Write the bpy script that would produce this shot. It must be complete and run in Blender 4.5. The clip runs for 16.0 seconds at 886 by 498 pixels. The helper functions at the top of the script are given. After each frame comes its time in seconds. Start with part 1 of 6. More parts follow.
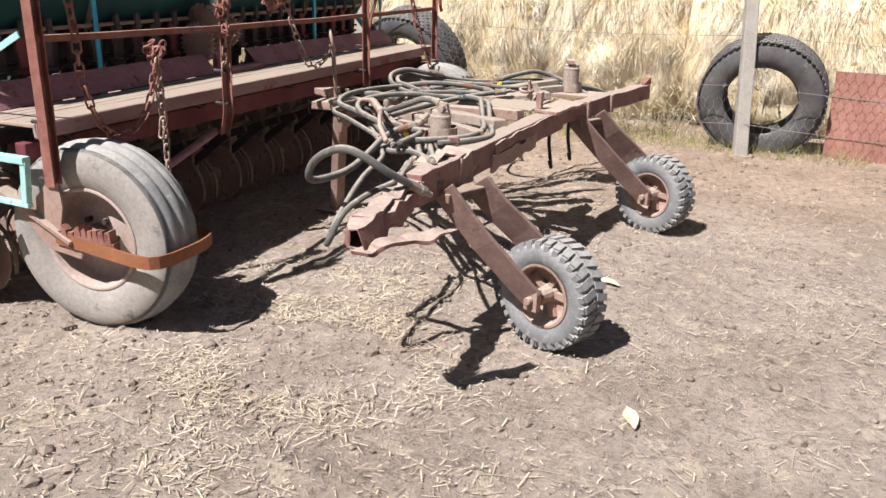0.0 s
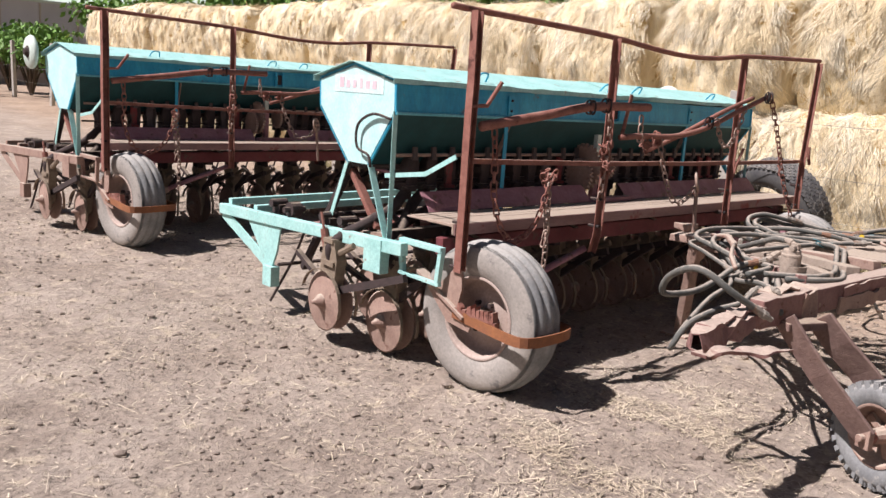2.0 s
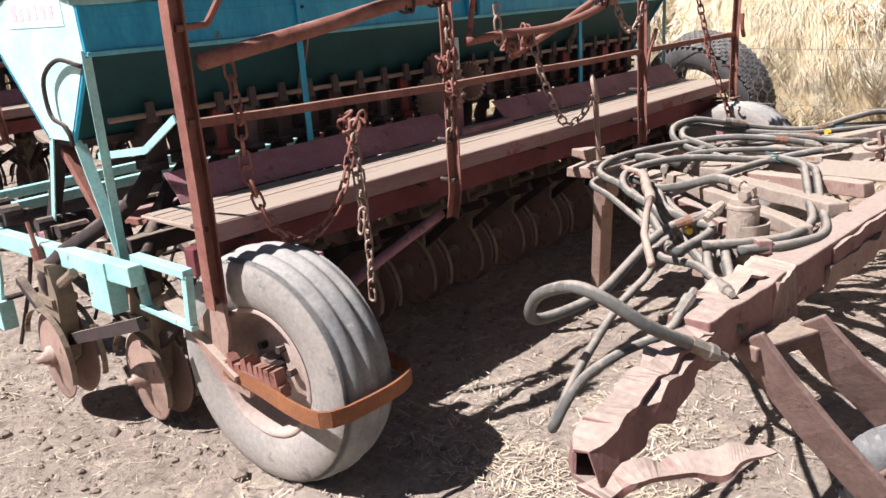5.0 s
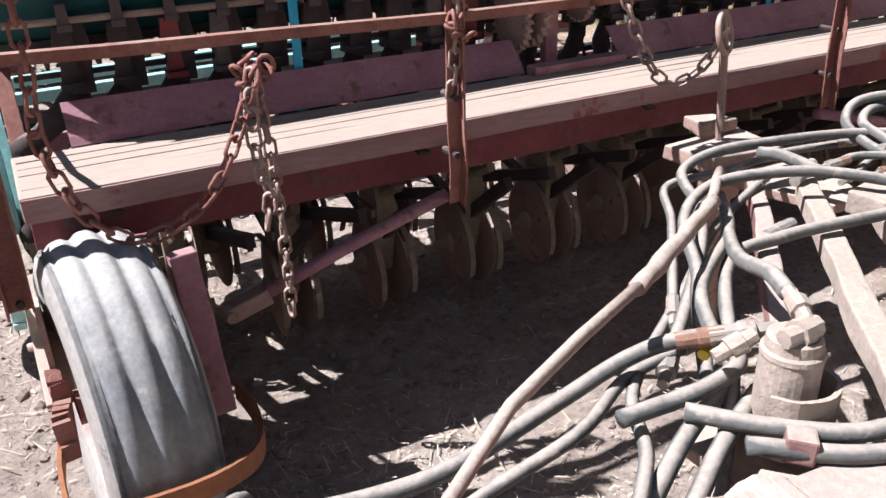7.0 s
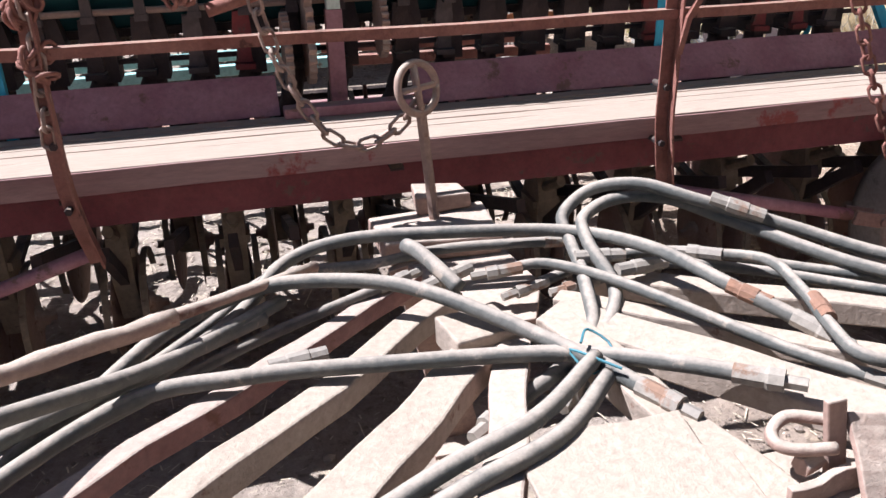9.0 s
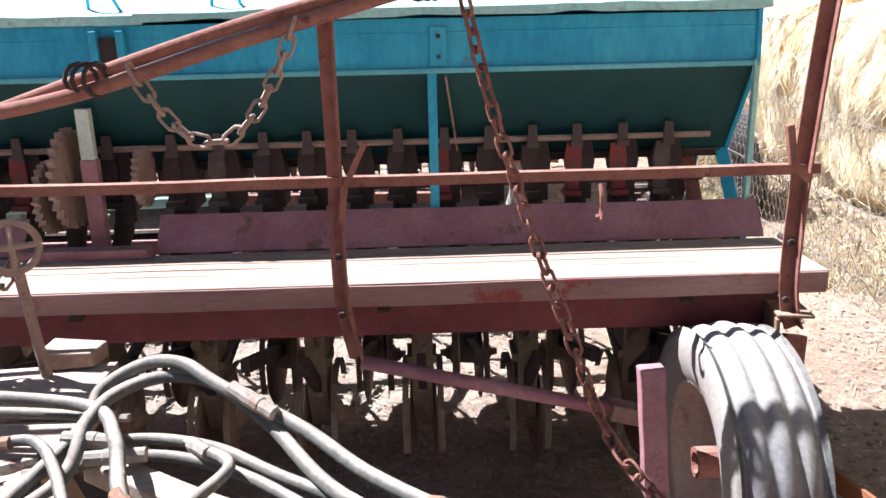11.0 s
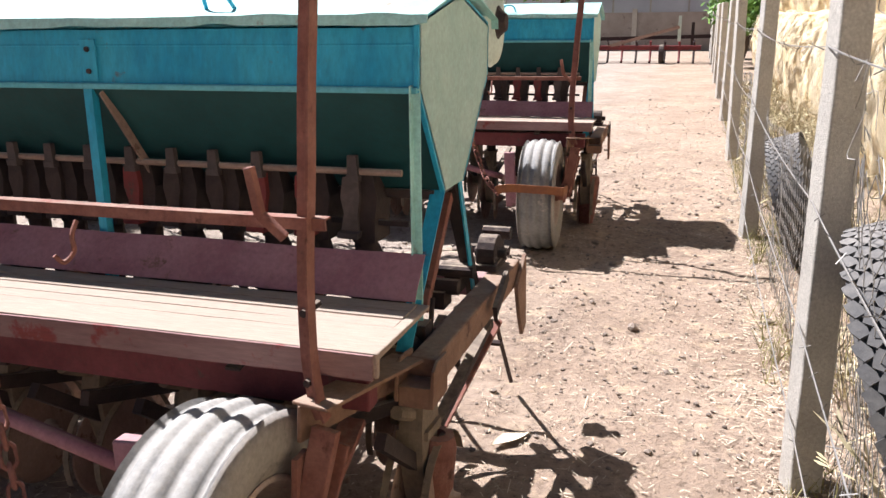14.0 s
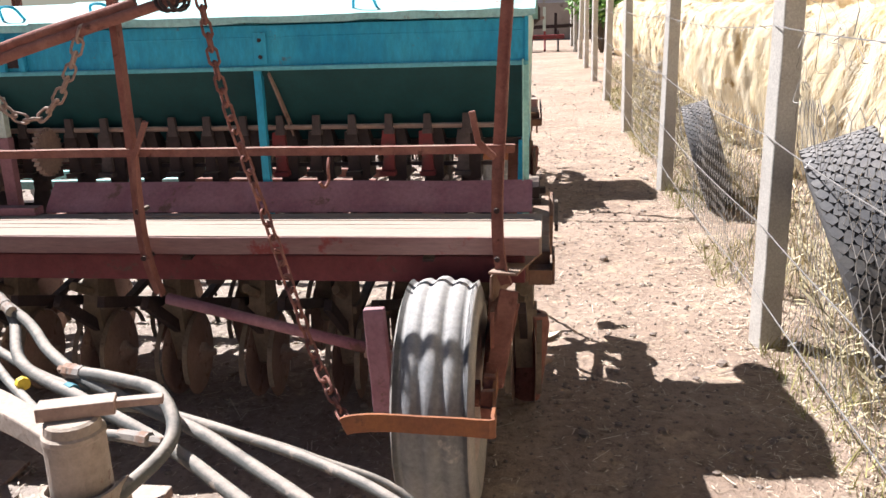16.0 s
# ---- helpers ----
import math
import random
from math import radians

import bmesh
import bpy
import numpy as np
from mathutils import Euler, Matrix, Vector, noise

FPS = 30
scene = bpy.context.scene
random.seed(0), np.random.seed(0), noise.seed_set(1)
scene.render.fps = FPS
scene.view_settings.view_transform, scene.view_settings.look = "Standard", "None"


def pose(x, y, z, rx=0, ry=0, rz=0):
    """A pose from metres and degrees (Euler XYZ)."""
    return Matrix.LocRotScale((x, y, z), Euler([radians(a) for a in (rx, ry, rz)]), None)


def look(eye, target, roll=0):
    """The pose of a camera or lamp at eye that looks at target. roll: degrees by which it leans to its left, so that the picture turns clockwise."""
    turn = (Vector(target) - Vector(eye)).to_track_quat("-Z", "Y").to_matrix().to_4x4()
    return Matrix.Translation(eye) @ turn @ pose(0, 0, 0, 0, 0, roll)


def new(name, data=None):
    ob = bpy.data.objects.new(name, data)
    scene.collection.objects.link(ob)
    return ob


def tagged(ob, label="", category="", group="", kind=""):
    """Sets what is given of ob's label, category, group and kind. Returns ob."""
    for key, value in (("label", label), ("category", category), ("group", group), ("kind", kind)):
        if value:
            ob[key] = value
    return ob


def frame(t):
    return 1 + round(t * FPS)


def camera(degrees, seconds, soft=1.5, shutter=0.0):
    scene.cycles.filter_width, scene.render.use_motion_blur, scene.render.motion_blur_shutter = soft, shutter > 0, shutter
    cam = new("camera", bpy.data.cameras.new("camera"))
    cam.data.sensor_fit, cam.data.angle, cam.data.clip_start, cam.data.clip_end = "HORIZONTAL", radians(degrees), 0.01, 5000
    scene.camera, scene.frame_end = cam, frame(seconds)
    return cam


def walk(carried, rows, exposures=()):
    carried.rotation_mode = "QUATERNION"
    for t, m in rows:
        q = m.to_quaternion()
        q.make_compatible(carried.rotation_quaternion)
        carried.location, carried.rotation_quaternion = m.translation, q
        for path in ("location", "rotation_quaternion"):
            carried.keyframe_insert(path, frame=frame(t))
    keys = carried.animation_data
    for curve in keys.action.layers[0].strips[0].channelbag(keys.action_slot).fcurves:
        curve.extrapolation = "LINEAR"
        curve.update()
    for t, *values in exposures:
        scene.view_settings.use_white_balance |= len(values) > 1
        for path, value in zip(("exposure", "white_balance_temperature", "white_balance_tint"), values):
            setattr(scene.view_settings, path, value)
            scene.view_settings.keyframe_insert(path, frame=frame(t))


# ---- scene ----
cam = camera(56.8, 16.0)
PATH = [
    (0, (-2.436, -2.768, 1.572), (-0.686, -2.06, 0.912), 1.6),
    (0.5, (-2.758, -2.949, 1.581), (-1.027, -2.136, 0.994), 0.9),
    (1, (-2.991, -3.025, 1.575), (-1.362, -1.98, 1.069), 1.8),
    (1.5, (-3.04, -3.046, 1.607), (-1.563, -1.759, 1.205), 3.0),
    (2, (-3.004, -3.074, 1.585), (-1.654, -1.646, 1.212), 3.8),
    (2.5, (-2.898, -3.12, 1.574), (-1.585, -1.671, 1.154), 2.8),
    (3, (-2.674, -2.998, 1.547), (-1.281, -1.648, 1.06), 2.4),
    (3.5, (-2.379, -2.798, 1.566), (-0.867, -1.587, 1.068), 1.6),
    (4, (-1.96, -2.661, 1.566), (-0.458, -1.434, 1.077), -1.8),
    (4.2, (-1.823, -2.592, 1.559), (-0.349, -1.334, 1.063), -2.9),
    (6.5, (-0.336, -1.954, 1.606), (0.782, -0.505, 0.799), -1.3),
    (7, (0.075, -2.027, 1.606), (0.922, -0.43, 0.749), -1.6),
    (7.5, (0.482, -2.127, 1.618), (1.061, -0.42, 0.751), -1.8),
    (8, (0.895, -2.1, 1.604), (1.382, -0.361, 0.745), -1.3),
    (8.5, (1.279, -2.117, 1.594), (1.759, -0.371, 0.745), -1.3),
    (9, (1.626, -2.127, 1.592), (2.065, -0.367, 0.75), -1.3),
    (9.5, (1.934, -2.053, 1.58), (2.32, -0.257, 0.789), -0.2),
    (10, (2.23, -2.169, 1.626), (2.496, -0.291, 0.992), -0.3),
    (10.2, (2.372, -2.241, 1.644), (2.595, -0.342, 1.055), -0.2),
    (12.3, (4.264, -1.858, 1.643), (3.921, 0.044, 1.111), -1.9),
    (12.5, (4.402, -1.809, 1.651), (3.991, 0.081, 1.127), -0.9),
    (13, (4.736, -1.652, 1.633), (4.192, 0.206, 1.113), 0.8),
    (13.5, (4.897, -1.57, 1.612), (4.324, 0.28, 1.099), 0.5),
    (14, (4.915, -1.554, 1.609), (4.341, 0.296, 1.095), -0.4),
    (14.5, (4.837, -1.677, 1.62), (4.322, 0.19, 1.104), -0.2),
    (15, (4.622, -2.03, 1.647), (4.237, -0.131, 1.135), 0.3),
    (15.5, (4.491, -2.4, 1.626), (4.165, -0.491, 1.110), 0.0),
    (16, (4.266, -2.657, 1.609), (4.015, -0.742, 1.077), -1.7),
]
walk(cam, [(t, look(eye, target, roll)) for t, eye, target, roll in PATH], [(0, 0.80, 6350, 13), (1.2, 0.70, 6400, 15), (2.0, 0.62, 6450, 18), (3.0, 0.79, 6450, 19), (4.2, 0.82, 6450, 17), (6.5, 1.18, 5900, 15), (9.0, 1.25, 5850, 15), (9.5, 1.34, 5850, 15), (10.2, 1.74, 5850, 15), (12.5, 1.36, 6150, 15), (15, 1.28, 6100, 14), (16, 1.38, 6100, 14)])

# ---- world, sun and exposure ----
SUN_FROM = Vector((-0.66, 0.29, 1.0)).normalized()
world = bpy.data.worlds.new("sky")
scene.world = world
world.use_nodes = True
wn = world.node_tree.nodes
sky = wn.new("ShaderNodeTexSky")
sky.sky_type = "NISHITA"
sky.sun_disc = False
sky.sun_elevation = math.asin(SUN_FROM.z)
sky.sun_rotation = math.atan2(SUN_FROM.x, SUN_FROM.y)
sky.dust_density = 1.0
world.node_tree.links.new(sky.outputs["Color"], wn["Background"].inputs["Color"])
wn["Background"].inputs["Strength"].default_value = 0.023
sun = new("sun", bpy.data.lights.new("sun", "SUN"))
sun.data.energy = 5.0
sun.data.angle = radians(0.53)
sun.data.color = (1.0, 0.965, 0.925)
sun.matrix_world = look(SUN_FROM * 50, (0, 0, 0))


# ---- materials ----
def ramp(nt, src, stops):
    r = nt.nodes.new("ShaderNodeValToRGB")
    e = r.color_ramp.elements
    while len(e) < len(stops):
        e.new(0.5)
    for el, (p, c) in zip(e, stops):
        el.position = p
        el.color = (*c, 1)
    nt.links.new(src, r.inputs["Fac"])
    return r.outputs["Color"]


def tex(nt, kind, scale, detail=4.0, rough=0.6, stretch=None):
    co = nt.nodes.new("ShaderNodeTexCoord").outputs["Object"]
    if stretch:
        m = nt.nodes.new("ShaderNodeMapping")
        m.inputs["Scale"].default_value = stretch
        nt.links.new(co, m.inputs["Vector"])
        co = m.outputs["Vector"]
    n = nt.nodes.new("ShaderNodeTex" + kind)
    n.inputs["Scale"].default_value = scale
    if kind == "Noise":
        n.inputs["Detail"].default_value = detail
        n.inputs["Roughness"].default_value = rough
    nt.links.new(co, n.inputs["Vector"])
    return n.outputs["Fac"] if kind == "Noise" else n.outputs["Distance"]


def mix(nt, fac, a, b, mode="MIX"):
    m = nt.nodes.new("ShaderNodeMix")
    m.data_type = "RGBA"
    m.blend_type = mode
    for sock, v in ((m.inputs[0], fac), (m.inputs[6], a), (m.inputs[7], b)):
        if hasattr(v, "is_linked"):
            nt.links.new(v, sock)
        else:
            sock.default_value = v if not isinstance(v, tuple) else (*v, 1)
    return m.outputs[2]


def material(name, base, second, wear=None, wear_at=0.62, scale=6.0, rough=0.75, metal=0.0, bump=0.25, grain=60.0,
             stretch=None, dust=None, dust_at=0.55, spread=0.35, wear_scale=9.0, random_tone=0.0, thing_tone=0.0):
    """Two tones by broad noise, patches of wear with hard rims, dust on faces that look up, fine bump."""
    m = bpy.data.materials.new(name)
    m.use_nodes = True
    nt = m.node_tree
    bsdf = nt.nodes["Principled BSDF"]
    broad = tex(nt, "Noise", scale, 5.0, 0.65, stretch)
    col = ramp(nt, broad, [(0.5 - spread / 2, base), (0.5 + spread / 2, second)])
    if wear:
        w = tex(nt, "Noise", wear_scale, 8.0, 0.7)
        wf = ramp(nt, w, [(wear_at, (0, 0, 0)), (wear_at + 0.06, (1, 1, 1))])
        col = mix(nt, wf, col, wear)
    if dust:
        geo = nt.nodes.new("ShaderNodeNewGeometry")
        sep = nt.nodes.new("ShaderNodeSeparateXYZ")
        nt.links.new(geo.outputs["Normal"], sep.inputs[0])
        add = nt.nodes.new("ShaderNodeMath")
        add.operation = "MULTIPLY_ADD"
        nt.links.new(tex(nt, "Noise", 14.0, 6.0, 0.7), add.inputs[0])
        add.inputs[1].default_value = 0.9
        nt.links.new(sep.outputs["Z"], add.inputs[2])
        half = nt.nodes.new("ShaderNodeMath")
        half.operation = "MULTIPLY"
        half.inputs[1].default_value = 0.5
        nt.links.new(add.outputs[0], half.inputs[0])
        df = ramp(nt, half.outputs[0], [(dust_at / 2, (0, 0, 0)), (min(1.0, dust_at / 2 + 0.2), (0.85, 0.85, 0.85))])
        col = mix(nt, df, col, dust)
    if random_tone:
        oi = nt.nodes.new("ShaderNodeNewGeometry")
        v = ramp(nt, oi.outputs["Random Per Island"], [(0, (1 - random_tone,) * 3), (1, (1 + random_tone * 0.4,) * 3)])
        col = mix(nt, 1.0, col, v, "MULTIPLY")
    if thing_tone:
        oi = nt.nodes.new("ShaderNodeObjectInfo")
        v = ramp(nt, oi.outputs["Random"], [(0, (1 - thing_tone, 1 - thing_tone * 1.15, 1 - thing_tone * 1.4)), (1, (1.05, 1.05, 1.05))])
        col = mix(nt, 1.0, col, v, "MULTIPLY")
    fine = tex(nt, "Noise", grain, 6.0, 0.7, stretch)
    col = mix(nt, 1.0, col, ramp(nt, fine, [(0.25, (0.72, 0.72, 0.72)), (0.75, (1.15, 1.15, 1.15))]), "MULTIPLY")
    nt.links.new(col, bsdf.inputs["Base Color"])
    rr = ramp(nt, fine, [(0.2, (max(0.05, rough - 0.15),) * 3), (0.8, (min(1, rough + 0.15),) * 3)])
    nt.links.new(rr, bsdf.inputs["Roughness"])
    bsdf.inputs["Metallic"].default_value = metal
    bsdf.inputs["Specular IOR Level"].default_value = 0.35
    if bump:
        b = nt.nodes.new("ShaderNodeBump")
        b.inputs["Strength"].default_value = bump
        b.inputs["Distance"].default_value = 0.01
        nt.links.new(fine, b.inputs["Height"])
        nt.links.new(b.outputs["Normal"], bsdf.inputs["Normal"])
    return m


DUST = (0.36, 0.29, 0.22)
TEAL = material("teal_paint", (0.014, 0.29, 0.49), (0.05, 0.43, 0.61), (0.13, 0.12, 0.12), 0.615, rough=0.5, bump=0.12, wear_scale=7, stretch=(1, 1, 0.35))
TEAL_MID = material("mid_teal_paint", (0.09, 0.38, 0.46), (0.16, 0.48, 0.55), (0.22, 0.16, 0.12), 0.66, rough=0.55, bump=0.1, wear_scale=6)
TEAL_PALE = material("faded_teal_paint", (0.30, 0.57, 0.54), (0.42, 0.69, 0.65), (0.30, 0.24, 0.19), 0.60, rough=0.6, bump=0.12)
# teal darkened in colour to carry the shade of the hopper's down-facing slopes
TEAL_SHADE = material("shaded_teal_paint", (0.007, 0.045, 0.050), (0.012, 0.068, 0.072), (0.10, 0.07, 0.05), 0.68, rough=0.6, bump=0.1)
# pale teal, lightened further in colour for the sun's glare on the end plate
HOPPER_END = material("sunlit_pale_teal_paint", (0.43, 0.74, 0.73), (0.57, 0.81, 0.80), (0.25, 0.2, 0.16), 0.70, rough=0.55, bump=0.06, wear_scale=5)
MAROON = material("maroon_paint", (0.285, 0.125, 0.152), (0.39, 0.205, 0.23), (0.20, 0.11, 0.09), 0.58, rough=0.7, bump=0.2, dust=DUST, dust_at=1.25)
RUST = material("rusty_steel", (0.205, 0.078, 0.06), (0.315, 0.145, 0.112), (0.11, 0.045, 0.035), 0.6, scale=10, rough=0.85, bump=0.5, grain=90, dust=DUST, dust_at=1.3)
# rust colour darkened further to give the black shade under the hopper
RUST_AND_SHADE = material("rusty_steel_and_shade", (0.036, 0.027, 0.027), (0.068, 0.046, 0.043), (0.11, 0.06, 0.047), 0.66, scale=10, rough=0.9, bump=0.5, dust=DUST, dust_at=1.15)
COUPLING_RUST = material("rusty_coupling", (0.30, 0.155, 0.095), (0.24, 0.14, 0.10), (0.14, 0.08, 0.06), 0.62, rough=0.85, bump=0.4)
BEAM_BROWN = material("brown_beam_steel", (0.20, 0.108, 0.072), (0.30, 0.178, 0.125), (0.12, 0.06, 0.045), 0.60, scale=8, rough=0.85, bump=0.5, dust=DUST, dust_at=1.2)
ORANGE_RUST = material("orange_rust", (0.30, 0.12, 0.05), (0.22, 0.09, 0.05), (0.12, 0.06, 0.04), 0.62, rough=0.85, bump=0.4)
RUST_DUSTY = material("dusty_pinkish_steel", (0.28, 0.18, 0.145), (0.38, 0.265, 0.215), (0.19, 0.10, 0.075), 0.60, rough=0.9, bump=0.4, dust=(0.46, 0.38, 0.31), dust_at=0.8)
DUSTY = material("thickly_dusty_steel", (0.31, 0.25, 0.205), (0.41, 0.335, 0.275), (0.22, 0.14, 0.105), 0.60, rough=0.92, bump=0.5, wear_scale=16, dust=(0.42, 0.345, 0.275), dust_at=0.9)
HITCH_RED = material("dusty_maroon_steel", (0.20, 0.10, 0.092), (0.29, 0.165, 0.145), (0.16, 0.075, 0.055), 0.58, rough=0.88, bump=0.4, dust=(0.44, 0.355, 0.295), dust_at=0.95)
FORK = material("brown_fork_steel", (0.15, 0.092, 0.08), (0.235, 0.155, 0.132), (0.11, 0.06, 0.045), 0.60, scale=8, rough=0.9, bump=0.4, dust=DUST, dust_at=1.05)
RED_PAINT = material("red_paint", (0.25, 0.04, 0.04), (0.17, 0.04, 0.04), (0.10, 0.06, 0.05), 0.57, rough=0.7)
RED_DARK = material("dark_red_paint", (0.13, 0.03, 0.036), (0.20, 0.055, 0.06), (0.12, 0.07, 0.06), 0.6, rough=0.75, bump=0.25, scale=5)
BOARD = material("footboard_planks", (0.34, 0.25, 0.20), (0.42, 0.32, 0.26), (0.27, 0.13, 0.10), 0.63, scale=4, rough=0.9, bump=0.4, stretch=(0.25, 3, 3), dust=(0.375, 0.305, 0.245), dust_at=0.85)
RUBBER = material("dusty_rubber", (0.17, 0.175, 0.18), (0.30, 0.30, 0.295), (0.36, 0.34, 0.31), 0.6, scale=5, rough=0.92, bump=0.25, dust=(0.40, 0.38, 0.35), dust_at=0.9)
TYRE_WALL = material("dusty_sidewall", (0.275, 0.255, 0.235), (0.36, 0.325, 0.29), (0.20, 0.185, 0.175), 0.60, scale=3, rough=0.95, bump=0.2)
RIM = material("dusty_rim_paint", (0.40, 0.31, 0.27), (0.46, 0.36, 0.31), (0.32, 0.10, 0.09), 0.62, rough=0.85, wear_scale=6, bump=0.25)
HOSE = material("dusty_hose", (0.085, 0.09, 0.085), (0.165, 0.155, 0.138), (0.30, 0.25, 0.205), 0.60, scale=7, rough=0.85, bump=0.3, dust=(0.40, 0.345, 0.29), dust_at=1.02, wear_scale=14)
FITTING = material("hose_fitting_steel", (0.27, 0.24, 0.21), (0.36, 0.32, 0.27), (0.26, 0.16, 0.11), 0.56, rough=0.75, metal=0.1)
CONCRETE = material("post_concrete", (0.40, 0.37, 0.33), (0.50, 0.47, 0.42), (0.30, 0.27, 0.24), 0.66, scale=5, rough=0.95, bump=0.5, grain=80)
WIRE = material("galvanised_wire", (0.26, 0.25, 0.235), (0.36, 0.34, 0.32), rough=0.6, metal=0.4, bump=0)
BLACK_TYRE = material("black_tyre_rubber", (0.075, 0.075, 0.08), (0.13, 0.125, 0.12), (0.17, 0.16, 0.15), 0.62, rough=0.85, bump=0.3, dust=(0.26, 0.24, 0.22), dust_at=1.15)
STRAW = material("straw", (0.80, 0.67, 0.44), (0.92, 0.86, 0.71), None, scale=1.6, rough=0.75, bump=0.0, random_tone=0.42, thing_tone=0.2, spread=0.25)
STRAW_CORE = material("straw_bale_core", (0.66, 0.51, 0.28), (0.88, 0.79, 0.60), (0.44, 0.29, 0.11), 0.56, scale=2.0, rough=0.95, bump=0.9, grain=34, stretch=(2.4, 2.4, 0.35), thing_tone=0.2, wear_scale=4)
STRAW_LITTER = material("straw_litter", (0.58, 0.48, 0.35), (0.78, 0.68, 0.52), None, scale=1.2, rough=0.85, bump=0.0, random_tone=0.5)
SOIL = material("dry_soil", (0.295, 0.236, 0.192), (0.41, 0.342, 0.287), (0.46, 0.38, 0.295), 0.56, scale=1.3, rough=0.98, bump=1.0, grain=30, wear_scale=5, spread=0.3)
def brown_lane(m):
    """The soil turns browner along the fence; crumbs, and specks darker in the bump's hollows, over all of it."""
    nt = m.node_tree
    bsdf = nt.nodes["Principled BSDF"]
    col = bsdf.inputs["Base Color"].links[0].from_socket
    co = nt.nodes.new("ShaderNodeTexCoord").outputs["Object"]
    sep = nt.nodes.new("ShaderNodeSeparateXYZ")
    nt.links.new(co, sep.inputs[0])
    edge = nt.nodes.new("ShaderNodeMath")
    edge.operation = "MULTIPLY_ADD"
    edge.inputs[1].default_value = 2.2
    nt.links.new(tex(nt, "Noise", 0.9, 4.0, 0.6), edge.inputs[0])
    nt.links.new(sep.outputs["X"], edge.inputs[2])
    span = nt.nodes.new("ShaderNodeMapRange")
    span.inputs["From Min"].default_value = 3.6
    span.inputs["From Max"].default_value = 5.4
    nt.links.new(edge.outputs[0], span.inputs["Value"])
    col = mix(nt, span.outputs["Result"], col, mix(nt, 1.0, col, (1.0, 0.905, 0.815), "MULTIPLY"))
    speck = ramp(nt, tex(nt, "Noise", 17.0, 8.0, 0.75), [(0.36, (0.52, 0.50, 0.48)), (0.46, (0.98, 0.98, 0.98)), (0.64, (1.20, 1.19, 1.16))])
    col = mix(nt, 0.85, col, speck, "MULTIPLY")
    nt.links.new(col, bsdf.inputs["Base Color"])
    b = nt.nodes.new("ShaderNodeBump")
    b.inputs["Strength"].default_value = 0.8
    b.inputs["Distance"].default_value = 0.03
    nt.links.new(tex(nt, "Noise", 17.0, 8.0, 0.75), b.inputs["Height"])
    old = bsdf.inputs["Normal"].links[0].from_socket
    nt.links.new(old, b.inputs["Normal"])
    nt.links.new(b.outputs["Normal"], bsdf.inputs["Normal"])
    return m


SOIL = brown_lane(SOIL)
CLOD = material("soil_clod", (0.21, 0.165, 0.135), (0.32, 0.262, 0.215), None, scale=20, rough=0.98, bump=0.6)
LEAF = material("green_leaves", (0.11, 0.24, 0.045), (0.21, 0.38, 0.08), None, scale=3, rough=0.6, bump=0, random_tone=0.5)
WEED = material("dry_weeds", (0.42, 0.36, 0.20), (0.62, 0.54, 0.36), None, scale=1.5, rough=0.85, bump=0, random_tone=0.45)
GRASS = material("dry_grass", (0.30, 0.30, 0.10), (0.46, 0.40, 0.18), None, scale=1.5, rough=0.8, bump=0, random_tone=0.4)
WALL = material("grey_wall", (0.47, 0.49, 0.56), (0.55, 0.57, 0.64), None, scale=0.7, rough=0.9, bump=0.1)
OLD_PANEL = material("weathered_panel", (0.26, 0.225, 0.20), (0.36, 0.32, 0.29), (0.18, 0.15, 0.13), 0.58, scale=1.2, rough=0.95, bump=0.4, wear_scale=2.5)
END_SAGE = material("sage_green_paint", (0.33, 0.50, 0.47), (0.43, 0.58, 0.54), (0.30, 0.22, 0.16), 0.67, rough=0.6, bump=0.1, wear_scale=5)
CLIP = material("dark_dusty_steel", (0.075, 0.058, 0.056), (0.13, 0.10, 0.095), (0.20, 0.10, 0.08), 0.66, scale=12, rough=0.9, bump=0.4)
BOOT = material("dusty_casting", (0.19, 0.145, 0.105), (0.27, 0.21, 0.155), (0.10, 0.07, 0.055), 0.6, scale=14, rough=0.92, bump=0.4)
LIP = material("scuffed_maroon_paint", (0.23, 0.125, 0.12), (0.32, 0.20, 0.185), (0.24, 0.055, 0.05), 0.56, scale=5, rough=0.75, bump=0.25, stretch=(0.3, 2, 2), wear_scale=5)
SHEET = material("rusty_sheet", (0.28, 0.12, 0.09), (0.36, 0.18, 0.14), (0.22, 0.08, 0.06), 0.6, rough=0.85, bump=0.3, stretch=(1, 1, 0.3))
BARK = material("bark", (0.10, 0.075, 0.055), (0.16, 0.12, 0.09), None, scale=8, rough=0.95)
PINK = material("faded_sticker", (0.56, 0.74, 0.74), (0.64, 0.77, 0.77), None, rough=0.6, bump=0)
LETTER = material("faded_red_lettering", (0.66, 0.50, 0.56), (0.72, 0.56, 0.61), None, rough=0.6, bump=0)
PALE = material("pale_green_paint", (0.50, 0.60, 0.54), (0.60, 0.68, 0.62), (0.35, 0.3, 0.24), 0.66, rough=0.6, bump=0.1)
YELLOW = material("yellow_plastic", (0.6, 0.42, 0.03), (0.7, 0.5, 0.05), None, rough=0.5, bump=0)
BLUE = material("blue_cord", (0.04, 0.15, 0.19), (0.08, 0.24, 0.28), None, rough=0.6, bump=0)


